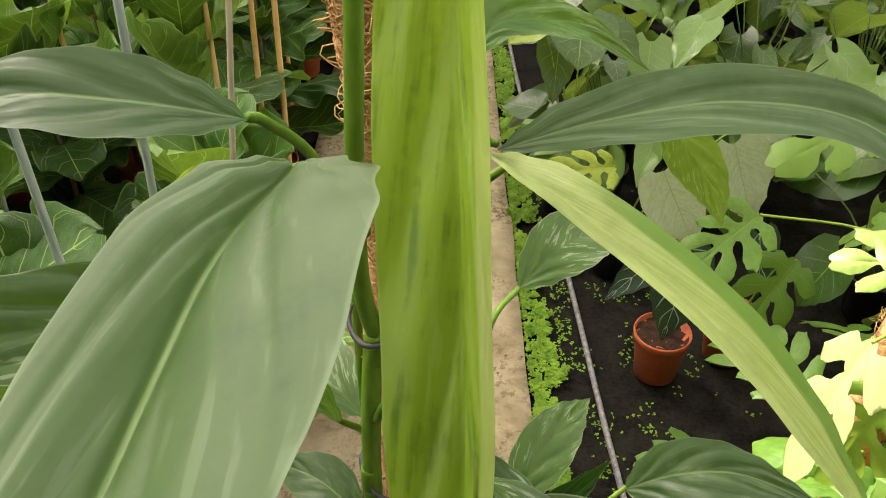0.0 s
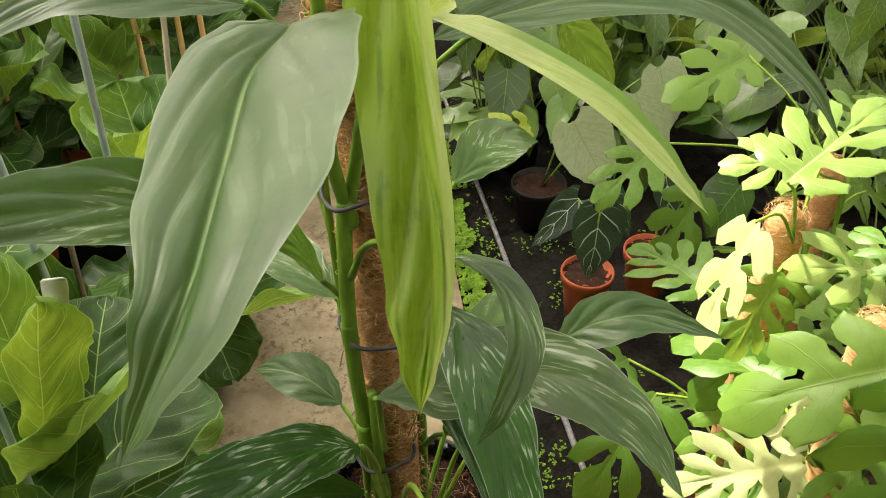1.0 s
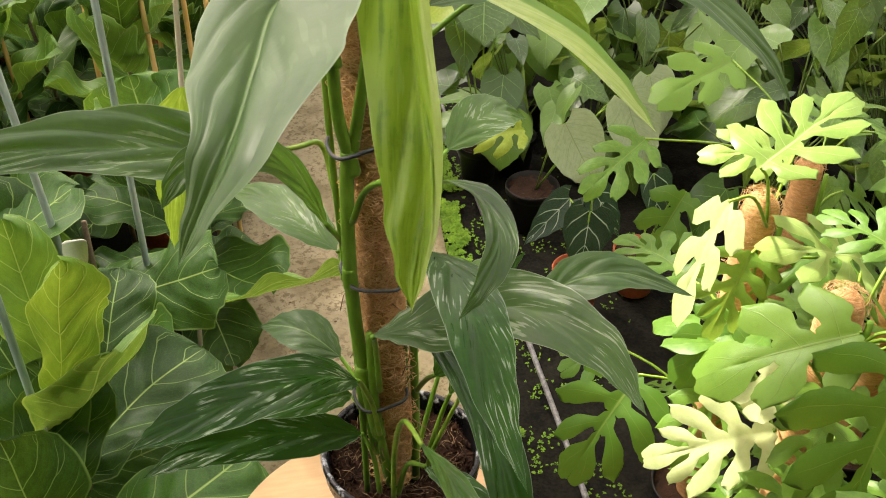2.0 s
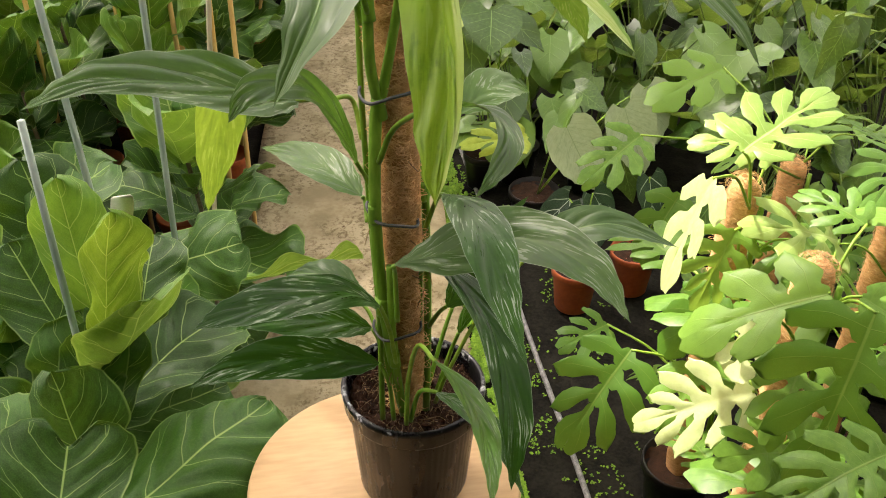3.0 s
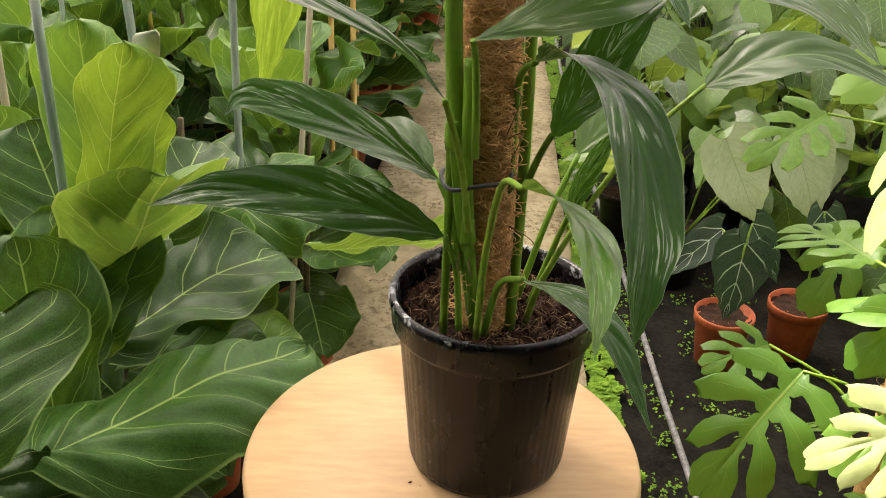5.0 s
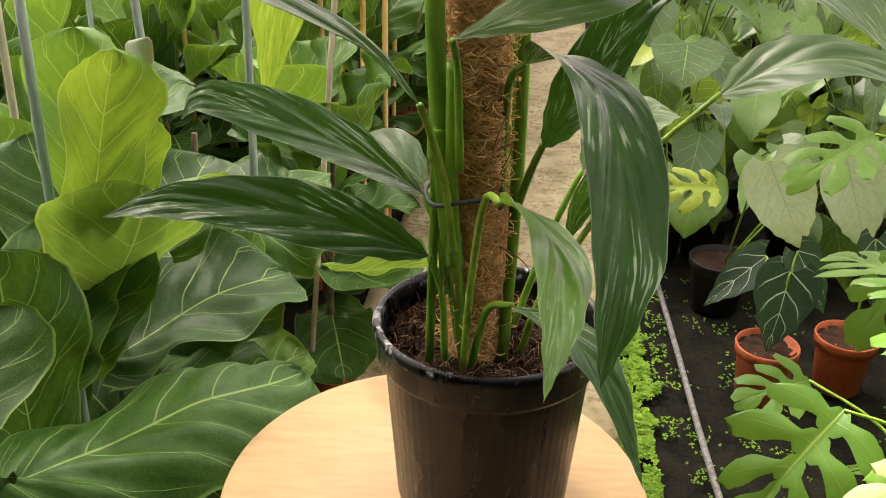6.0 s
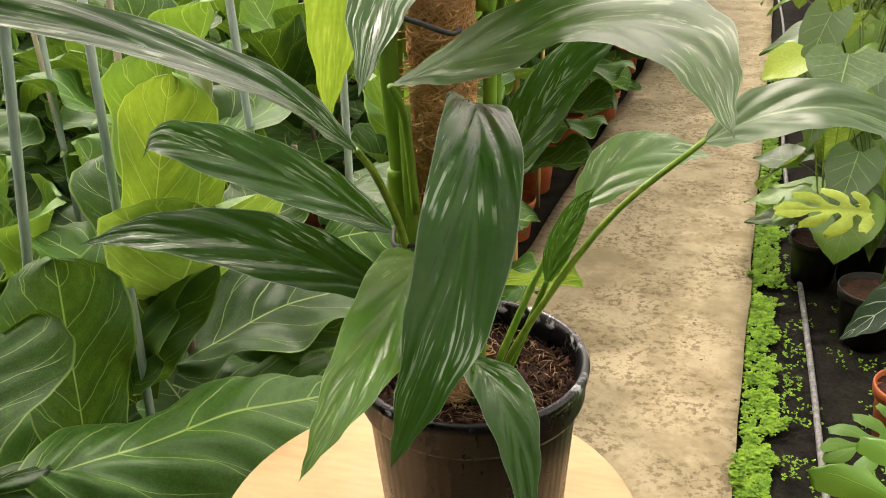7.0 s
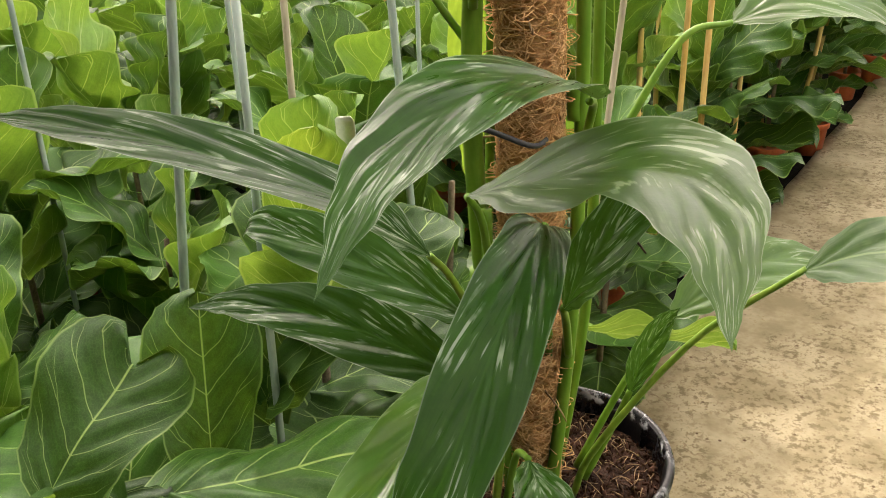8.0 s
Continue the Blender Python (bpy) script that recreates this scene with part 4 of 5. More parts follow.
def small_pot(parent, r, h, material, label, filled=False):
    p = part("pot", lathe(bmesh.new(), ((0.0, 0.0), (r * 0.70, 0.0), (r * 0.74, 0.004), (r * 0.90, h * 0.80), (r * 0.91, h * 0.81), (r * 0.98, h * 0.82), (r, h * 0.98), (r * 0.985, h), (r * 0.94, h), (r * 0.92, h * 0.9), (0.0, h * 0.88)), 32), material, parent, label)
    if filled:
        bm = bmesh.new()
        rows = []
        for i in range(7):
            rows.append([bm.verts.new((math.cos(q) * r * 0.915 * (i + 0.05) / 6.05, math.sin(q) * r * 0.915 * (i + 0.05) / 6.05, h * 0.90 + 0.004 * noise.noise((math.cos(q) * i, math.sin(q) * i, h)))) for q in (2 * math.pi * j / 24 for j in range(24))])
        for ra, rb in zip(rows, rows[1:]):
            for j in range(24):
                bm.faces.new((ra[j], rb[j], rb[(j + 1) % 24], ra[(j + 1) % 24]))
        part("soil", bm, M_SOIL, p)
    return p


def fig_plant(seed, height, count, at=(0, 0, 0)):
    r = random.Random(seed)
    fig = thing("fig_plant", "fiddle-leaf fig with big wavy veined leaves in a terracotta-coloured pot", "fig plant", at, "fig plants of the bed")
    p = small_pot(fig, 0.072, 0.135, M_TERRA, "terracotta-coloured plastic pot")
    lean = (r.uniform(-0.04, 0.04), r.uniform(-0.04, 0.04))
    part("trunk", tube(bmesh.new(), ((0, 0, 0.11), (lean[0] * 0.3, lean[1] * 0.3, height * 0.5), (lean[0], lean[1], height)), 0.008, 0.005, 10, 8), M_TRUNK, fig)
    q = r.uniform(0, 6.28)
    for k in range(count):
        f = (k + 0.5) / count
        q += 2.4 + r.uniform(-0.3, 0.3)
        z = 0.17 + (height - 0.19) * f ** 0.9
        el = radians(8 + 64 * f + r.uniform(-12, 12))
        ln = r.uniform(0.19, 0.275) * (1.0 - 0.12 * f)
        base = Vector((lean[0] * f, lean[1] * f, z)) + Vector((math.cos(q), math.sin(q), 0)) * 0.025
        tip = base + Vector((math.cos(q) * math.cos(el), math.sin(q) * math.cos(el), math.sin(el))) * ln
        up = Vector((-math.cos(q) * math.sin(el), -math.sin(q) * math.sin(el), math.cos(el))) + Vector((r.uniform(-0.3, 0.3), r.uniform(-0.3, 0.3), 0.1))
        me = (FIG_YOUNG + [FIG_HALF, FIG_HALF])[r.randrange(4)] if f > 0.45 and r.random() < 0.55 else FIG_LEAVES[r.randrange(5)]
        ob = new("leaf", me)
        ob.parent = fig
        ob.matrix_local = aim(base, tip, up, r.uniform(0.9, 1.1))
    return fig


FIGS = [fig_plant(31 + k, 0.62 + 0.05 * k, 15, ((-0.335, -0.62, -0.90, -1.25)[k], (1.12, 0.62, 1.05, 0.75)[k], 0)) for k in range(4)]
taken = [(f.location.x, f.location.y) for f in FIGS]
for row in range(11):
    for col in range(19):
        y = -0.95 + 0.36 * col + rng.uniform(-0.05, 0.05)
        x = path_left(y) - 0.14 - 0.37 * row + rng.uniform(-0.05, 0.05)
        if y > 1.7:
            x += 0.06
        if any((x - a) ** 2 + (y - b) ** 2 < 0.045 for a, b in taken) or (row < 1 and y < 0.9) or y < -0.3 or (-x - 1.0) > 1.5 * y + 0.5:
            continue
        s = rng.uniform(0.9, 1.1)
        ob = copy_thing(FIGS[rng.randrange(4)], pose(x, y, 0, 0, 0, rng.uniform(0, 360)))
        ob.scale = (s, s, s)

# the figs beside the stool, leaf by leaf
near_fig = thing("fig_plant", "fiddle-leaf fig with upright young lime leaves beside the stool", "fig plant", (-0.45, 0.27, 0), "fig plants of the bed")
small_pot(near_fig, 0.072, 0.135, M_TERRA, "terracotta-coloured plastic pot", True)
part("trunk", tube(bmesh.new(), ((0, 0, 0.11), (0.01, 0, 0.4), (0.02, 0.03, 0.82)), 0.008, 0.005, 10, 8), M_TRUNK, near_fig)
for me, a, b, up, wide in (
        (FIG_DROOP, (-0.40, -0.03, 0.655), (-0.195, 0.200, 0.648), (-0.05, -0.25, 1), 0.80),
        (FIG_HALF, (-0.448, 0.31, 0.745), (-0.462, 0.350, 0.955), (0.30, -1, 0.35), 0.56),
        (FIG_LIME, (-0.410, 0.205, 0.790), (-0.374, 0.238, 0.962), (0.62, -0.77, 0.05), 0.62),
        (FIG_LIME, (-0.397, 0.280, 0.775), (-0.378, 0.290, 0.878), (0.5, -0.8, 0.1), 0.70),
        (FIG_LEAVES[1], (-0.392, 0.36, 0.68), (-0.365, 0.44, 0.79), (0.0, -0.8, 0.6), 1.05),
        (FIG_FAN, (-0.419, 0.241, 0.690), (-0.332, 0.222, 0.843), (-0.65, 0.60, 0.50), 1.42),
        (FIG_LEAVES[1], (-0.443, 0.262, 0.580), (-0.280, 0.398, 0.690), (-0.40, -0.55, 0.8), 0.92),
        (FIG_LEAVES[0], (-0.437, 0.061, 0.61), (-0.452, 0.10, 0.805), (0.7, -0.7, 0.2), 0.72),
        (FIG_LEAVES[3], (-0.469, 0.20, 0.60), (-0.458, 0.22, 0.768), (0.0, -1, 0.25), 0.95),
        (FIG_LEAVES[0], (-0.507, 0.35, 0.657), (-0.574, 0.42, 0.808), (0.35, -0.8, 0.5), 0.95),
        (FIG_LEAVES[2], (-0.43, 0.26, 0.54), (-0.27, 0.34, 0.56), (-0.1, -0.4, 1), 1.0),
        (FIG_LEAVES[3], (-0.47, 0.20, 0.56), (-0.62, 0.16, 0.68), (0.3, -0.6, 0.8), 0.95),
        (FIG_LEAVES[1], (-0.44, 0.22, 0.48), (-0.31, 0.14, 0.52), (-0.1, -0.3, 1), 0.95),
        (FIG_LEAVES[0], (-0.46, 0.30, 0.46), (-0.64, 0.40, 0.58), (0.3, -0.5, 0.9), 1.0),
        (FIG_LEAVES[2], (-0.437, 0.34, 0.530), (-0.315, 0.43, 0.655), (-0.3, -0.7, 0.7), 1.0),
        (FIG_LEAVES[1], (-0.469, 0.20, 0.600), (-0.405, 0.225, 0.760), (0.2, -1, 0.2), 0.85),
        (FIG_FLAT, (-0.400, 0.48, 0.36), (-0.277, 0.58, 0.41), (-0.1, -0.4, 1), 0.9),
        (FIG_LEAVES[3], (-0.46, 0.36, 0.40), (-0.58, 0.50, 0.46), (-0.1, -0.5, 1), 1.0)):
    lay("leaf", me, near_fig, aim(a, b, up, wide))
bm = bmesh.new()
rows = []
for i in range(13):
    f = i / 12
    w = 0.0145 + 0.002 * math.sin(f * 2.6)
    for a, d in ((-1, 0), (1, 0), (1, 1), (-1, 1)):
        rows.append(bm.verts.new((0.078 + 0.010 * f + a * w * (1 - 0.22 * (f == 1)), 0.016 - 0.005 * a - 0.012 * f * f + 0.0012 * d, 0.914 + 0.050 * f + 0.0035 * a * f)))
for i in range(12):
    for k in range(4):
        bm.faces.new((rows[4 * i + k], rows[4 * i + (k + 1) % 4], rows[4 * i + 4 + (k + 1) % 4], rows[4 * i + 4 + k]))
bm.faces.new(rows[-4:])
part("leaf_tip", bm, M_PALELEAF, near_fig, "whitish underside of a folded leaf corner")
front_fig = thing("fig_plant", "fiddle-leaf fig with broad dark leaves in front of the stool", "fig plant", (-0.52, -0.05, 0), "fig plants of the bed")
small_pot(front_fig, 0.072, 0.135, M_TERRA, "terracotta-coloured plastic pot", True)
part("trunk", tube(bmesh.new(), ((0, 0, 0.11), (0.0, 0, 0.4), (0.01, 0.02, 0.66)), 0.008, 0.005, 10, 8), M_TRUNK, front_fig)
for me, a, b, up, wide in (
        (FIG_NOTCH, (-0.443, -0.128, 0.720), (-0.416, -0.010, 0.836), (0.15, -0.72, 0.66), 1.10),
        (FIG_DROOP, (-0.47, -0.04, 0.62), (-0.26, -0.09, 0.55), (0.0, -0.4, 1), 1.0),
        (FIG_LEAVES[1], (-0.52, 0.0, 0.56), (-0.62, 0.14, 0.72), (0.2, -0.8, 0.6), 1.1),
        (FIG_LEAVES[3], (-0.55, -0.04, 0.55), (-0.75, 0.02, 0.66), (0.2, -0.6, 0.8), 1.1),
        (FIG_LEAVES[1], (-0.50, 0.02, 0.50), (-0.40, 0.15, 0.42), (0.0, -0.3, 1), 1.0),
        (FIG_LEAVES[0], (-0.53, -0.1, 0.52), (-0.60, -0.28, 0.58), (0.0, 0.2, 1), 1.0)):
    lay("leaf", me, front_fig, aim(a, b, up, wide))
reach_fig = thing("fig_plant", "fiddle-leaf fig with a bright leaf reaching out over the path", "fig plant", (-0.46, 0.66, 0), "fig plants of the bed")
small_pot(reach_fig, 0.072, 0.135, M_TERRA, "terracotta-coloured plastic pot", True)
part("trunk", tube(bmesh.new(), ((0, 0, 0.11), (0.0, 0, 0.4), (0.01, 0.02, 0.72)), 0.008, 0.005, 10, 8), M_TRUNK, reach_fig)
for me, a, b, up, wide in (
        (FIG_FLAT, (-0.25, 0.72, 0.47), (0.0, 0.77, 0.485), (0.0, 0.75, 0.8), 0.5),
        (FIG_LEAVES[2], (-0.43, 0.66, 0.55), (-0.26, 0.60, 0.66), (-0.3, -0.6, 0.8), 1.0),
        (FIG_LEAVES[0], (-0.46, 0.62, 0.48), (-0.36, 0.46, 0.58), (0.0, -0.4, 1), 1.0),
        (FIG_LEAVES[1], (-0.55, 0.66, 0.58), (-0.60, 0.64, 0.79), (0.1, -1, 0.3), 1.0),
        (FIG_LEAVES[3], (-0.48, 0.68, 0.58), (-0.66, 0.66, 0.70), (0.3, -0.6, 0.8), 1.0),
        (FIG_LEAVES[0], (-0.48, 0.72, 0.42), (-0.60, 0.86, 0.46), (0.0, -0.3, 1), 1.0)):
    lay("leaf", me, reach_fig, aim(a, b, up, wide))

for x, y, q, k in ((-0.66, 0.06, 40, 0), (-0.62, 0.44, 160, 1), (-0.72, -0.26, 250, 2), (-0.50, -0.30, 80, 0)):
    ob = copy_thing(FIGS[k], pose(x, y, 0, 0, 0, q))
    ob.scale = (0.85, 0.85, 0.80)
ob = copy_thing(FIGS[3], pose(-0.235, 3.06, 0, 0, 0, 30))
ob.scale = (1.3, 1.3, 1.1)

path_fig = copy_thing(FIGS[1], pose(-0.325, 1.06, 0, 0, 0, 200))
for ob in list(path_fig.children):
    if ob.name.startswith("leaf") and ob.matrix_local.translation.z < 0.36:
        bpy.data.objects.remove(ob)
tagged(path_fig, "fiddle-leaf fig in a terracotta-coloured pot at the path's edge")

# stakes
for (x, y), (dx, dy), top, mat_, r in (((-0.393, 0.731), (0.056, -0.088), 1.25, M_STAKE, 0.0054), ((-0.446, 0.159), (-0.005, 0.068), 1.11, M_STAKE, 0.0046), ((-0.453, 0.597), (-0.036, -0.014), 1.25, M_STAKE, 0.0054), ((-0.690, 0.19), (0.18, 0.03), 1.25, M_STAKE, 0.0054), ((-0.68, 0.55), (0.03, 0.02), 1.25, M_CANE, 0.005), ((-0.36, 0.95), (0.12, 0.0), 1.2, M_CANE, 0.005), ((-0.95, 0.75), (0.03, 0), 1.2, M_STAKE, 0.0046), ((-1.15, 0.45), (0.05, 0), 1.2, M_STAKE, 0.0046), ((-0.85, 1.25), (0.03, 0), 1.2, M_STAKE, 0.0046), ((-1.2, 1.1), (-0.04, 0), 1.2, M_CANE, 0.005)):
    ob = new("plant_stake", mesh_of("plant_stake", tube(bmesh.new(), ((x, y, 0.0), (x + dx * 0.5, y + dy * 0.5, top / 2), (x + dx, y + dy, top)), r * 1.2, r * 1.1, 8, 8), mat_))
    tagged(ob, "thin grey-green stake standing among the figs" if mat_ is M_STAKE else "thin pale cane standing among the figs", "plant stake", "stakes among the figs")
for k in range(60):
    y = rng.uniform(1.9, 5.5) if k < 46 else rng.uniform(2.3, 3.1)
    x = path_left(y) - rng.uniform(0.12, 2.6) if k < 46 else path_left(y) - rng.uniform(0.05, 0.55)
    ob = new("bamboo_cane", mesh_of("bamboo_cane", tube(bmesh.new(), ((x, y, 0.0), (x + rng.uniform(-0.08, 0.08), y, 0.55), (x + rng.uniform(-0.12, 0.12), y, 1.1)), 0.008, 0.007, 6, 7), M_BAMBOO))
    tagged(ob, "yellow bamboo cane standing among the figs", "bamboo cane", "canes among the figs")

for x, y, dx in ((-0.255, 1.50, 0.01), (-0.392, 1.50, -0.01), (-0.315, 1.52, 0.02), (-0.30, 2.12, 0.02), (-0.57, 1.62, 0.03), (-0.78, 1.72, -0.03), (-0.47, 1.93, -0.02), (-0.98, 1.85, 0.03)):
    ob = new("bamboo_cane", mesh_of("bamboo_cane", tube(bmesh.new(), ((x, y, 0.0), (x + dx * 0.5, y, 0.6), (x + dx, y, 1.2)), 0.0075, 0.0065, 6, 7), M_BAMBOO))
    tagged(ob, "yellow bamboo cane standing among the figs", "bamboo cane", "canes among the figs")

# ---------------------------------------------------------------- split-leaf plants


def split_leaf(name, material, droop, seed, lobes=4, slit=0.34, web=0.26, wide=1.0):
    """A lobed leaf of length 1 along +y: strap lobes sweep forward from the midrib, parted by slits that widen towards it."""
    r = random.Random(seed)
    bm = bmesh.new()
    uv = bm.loops.layers.uv.new("UVMap")
    twist = r.uniform(-0.2, 0.2)
    reach = ((0, 0.30), (0.2, 0.43), (0.45, 0.50), (0.7, 0.47), (0.88, 0.38), (1, 0.33))
    nc, nv = 8, 14
    waist = ((0, 1.0), (web * 0.75, 1.0), (web * 1.25, 1 - slit), (0.66, 1 - slit * 0.42), (0.80, 0.88 - slit * 0.4), (0.90, 0.66), (0.97, 0.36), (1, 0.06))
    for sgn in (-1, 1):
        for k in range(lobes):
            end = k == lobes - 1
            size = 1.0 if end else r.uniform(0.80, 1.10)
            sag, lean = r.uniform(-0.02, 0.14), r.uniform(-0.10, 0.10)
            rows = []
            for j in range(nv + 1):
                v = j / nv
                w = table_value(waist, v)
                row = []
                for i in range(nc + 1):
                    c = 2 * i / nc - 1
                    f = 0.5 + 0.5 * c * w
                    if end:
                        f = 1 - (1 - c) / 2 * (0.5 + 0.5 * w)     # the end lobe is shared by both sides
                    s = min(1.0, (k + f) / lobes)
                    s += lean * v * (1 - v * 0.4) / lobes * (0 if end else 1) * min(1, 4 * max(0, v - web))
                    ln = wide * table_value(reach, s) * size * (1 - 0.10 * c * c) * (1 + 0.05 * noise.noise((c * 1.5, k + sgn, seed)))
                    ang = radians(112 * max(0.0, 1 - s) ** 0.85)
                    a = ang * (1 - 0.20 * v)
                    x, y = sgn * math.sin(a) * ln * v, 0.66 * s + math.cos(a) * ln * v
                    z = 0.22 * x * x - droop * y * y + twist * x * y - sag * max(0.0, v * ln - 0.12) ** 2 * 7
                    z += 0.012 * (1 - c * c) * math.sin(v * math.pi) * (1 if not end else 0.5) - 0.014 * (1 - v) ** 6 + 0.016 * noise.noise((x * 5 + seed, y * 5, seed))
                    row.append((bm.verts.new((x, y, z)), (k + 0.5 * c) / 4 - 0.025, 0.5 + 0.5 * sgn * v))
                rows.append(row)
            for ra, rb in zip(rows, rows[1:]):
                for i in range(nc):
                    q = (ra[i], ra[i + 1], rb[i + 1], rb[i])
                    q = q if sgn < 0 else q[::-1]
                    fc = bm.faces.new([e[0] for e in q])
                    for loop, e in zip(fc.loops, q):
                        loop[uv].uv = e[1:]
    bmesh.ops.remove_doubles(bm, verts=bm.verts[:], dist=0.0008)
    bmesh.ops.dissolve_degenerate(bm, edges=bm.edges[:], dist=0.0001)
    return mesh_of(name, bm, material)


SPLIT_LEAVES = [split_leaf("split_leaf", L_MON, 0.10 + 0.08 * k, 3 + k, (4, 3, 4, 5)[k], (0.50, 0.42, 0.56, 0.44)[k], (0.19, 0.24, 0.16, 0.22)[k], (1.0, 1.05, 0.95, 0.92)[k]) for k in range(4)]
# the same lobed leaf in the lighter, sunlit colour
SPLIT_SUNLIT = [split_leaf("split_leaf", L_MONSUNLIT, 0.12 + 0.1 * k, 23 + k, 4, 0.58, 0.15, 0.95) for k in range(2)]
# cream leaves with sunlight put into their colour
SPLIT_SUNPALE = [split_leaf("split_leaf", L_MONSUNPALE, 0.14 + 0.1 * k, 13 + k, 3 + 2 * k, 0.46, 0.22) for k in range(2)]


def coir_post(parent, x, y, top, r, seed):
    bm = bmesh.new()
    rows = []
    n = 60
    for i in range(n + 1):
        z = 0.08 + (top - 0.08) * i / n
        k = 1.0 if i < n - 3 else math.sqrt(max(0.0, 1 - ((i - n + 3) / 3.3) ** 2))
        rows.append([bm.verts.new((x + math.cos(q) * r * k * (1 + 0.10 * noise.noise((math.cos(q) * 2 + seed, math.sin(q) * 2, z * 25))), y + math.sin(q) * r * k * (1 + 0.10 * noise.noise((math.cos(q) * 2 + seed, math.sin(q) * 2, z * 25))), z)) for q in (2 * math.pi * j / 20 for j in range(20))])
    for ra, rb in zip(rows, rows[1:]):
        for j in range(20):
            bm.faces.new((ra[j], ra[(j + 1) % 20], rb[(j + 1) % 20], rb[j]))
    bm.faces.new(rows[-1])
    post = part("coir_pole", bm, M_COIR, parent, "brown coconut-fibre moss pole")
    bm = fibres(520, top * 0.5, top - 0.006, r, seed, lambda z: Vector((x, y, z)))
    rnd = random.Random(seed)
    for k in range(170):
        q, e, d = rnd.uniform(0, 6.283), rnd.uniform(0.2, 1.5), rnd.uniform(-1.2, 1.2)
        pts = []
        for f in (0, 0.5, 1):
            a, h = q + d * f, e + 0.35 * f * rnd.uniform(-1, 1)
            rr = r * (1.05 + (0.22 * rnd.random() if f == 1 else 0.06))
            pts.append((x + math.cos(a) * math.cos(h) * rr, y + math.sin(a) * math.cos(h) * rr, top - r * 0.55 + math.sin(h) * rr * 0.75))
        tube(bm, pts, 0.0005, 0.0003, 5, 3)
    tagged(part("fuzz", bm, M_STRAW, post), kind="stuff")


def split_plant(at, top, seed, leaves=(), extra=6, fill=1.0):
    r = random.Random(seed)
    p = thing("split_leaf_plant", "climbing plant with lobed light-green leaves on a coir pole", "split-leaf plant", at, "split-leaf plants beside the path")
    small_pot(p, 0.08, 0.15, M_BLACK, "black plastic pot", True)
    coir_post(p, 0, 0, top, 0.030, seed)
    part("stem", tube(bmesh.new(), ((0.03, -0.025, 0.12), (0.028, -0.03, top * 0.5), (0.02, -0.034, top * 0.97)), 0.006, 0.005, 12, 8), M_STEM, p)
    for me, a, b, up, wide in leaves:
        leaf = lay("leaf", me, p, aim(a, b, up, wide))
        a = Vector(a) - Vector(at)
        s = Vector((0.0, -0.03, min(top * 0.95, max(0.18, a.z - 0.10))))
        part("petiole", tube(bmesh.new(), (s, (s + a) / 2 + Vector((0, 0, 0.03)), a), 0.0030, 0.0022, 8, 6), M_PETIOLE, p)
    q = r.uniform(0, 6.28)
    for k in range(extra):
        q = q + 2.4 if not leaves else -0.7 + 2.9 * ((k * 0.618 + 0.2) % 1.0)      # the free leaves of the near plants point away from the path
        z = 0.2 + (top - 0.1) * fill * (k + 0.5) / extra
        ln = r.uniform(0.15, 0.22)
        el = radians(r.uniform(-30, 20))
        s = Vector((0, -0.03, z - 0.06))
        base = Vector((math.cos(q) * 0.11, math.sin(q) * 0.11, z))
        tip = base + Vector((math.cos(q) * math.cos(el), math.sin(q) * math.cos(el), math.sin(el))) * ln
        ob = new("leaf", SPLIT_LEAVES[r.randrange(4)])
        ob.parent = p
        ob.matrix_local = aim(base, tip, (r.uniform(-0.3, 0.3), r.uniform(-0.5, 0.1), 1), r.uniform(0.9, 1.1))
        part("petiole", tube(bmesh.new(), (s, (s + base) / 2 + Vector((0, 0, 0.03)), base), 0.0030, 0.0022, 8, 6), M_PETIOLE, p)
    return p


split_plant((0.625, 0.375, 0), 0.845, 5, (
    (SPLIT_SUNPALE[0], (0.495, 0.250, 0.930), (0.397, 0.200, 0.768), (-1.0, -0.1, 0.5), 0.78),
    (SPLIT_SUNLIT[0], (0.58, 0.33, 0.925), (0.79, 0.435, 0.995), (0.1, -0.18, 1), 0.95),
    (SPLIT_SUNLIT[1], (0.69, 0.42, 0.88), (0.545, 0.45, 0.90), (0.0, -0.4, 1), 1.1),
    (SPLIT_LEAVES[2], (0.473, 0.38, 0.477), (0.307, 0.28, 0.333), (-0.2, -0.5, 1), 1.1),
    (SPLIT_LEAVES[0], (0.469, 0.50, 0.442), (0.352, 0.45, 0.44), (0, -0.4, 1), 1.1),
    (SPLIT_LEAVES[3], (0.575, 0.29, 0.80), (0.50, 0.24, 0.66), (-0.5, -0.8, 0.5), 1.0),
    (SPLIT_LEAVES[1], (0.585, 0.31, 0.66), (0.475, 0.27, 0.56), (-0.4, -0.6, 0.8), 1.0),
    (SPLIT_LEAVES[0], (0.60, 0.30, 0.52), (0.47, 0.22, 0.42), (-0.3, -0.6, 0.8), 1.0),
    (SPLIT_SUNPALE[1], (0.552, 0.092, 0.628), (0.374, 0.186, 0.490), (-0.7, -0.45, 0.6), 0.80)), 9, 0.75)
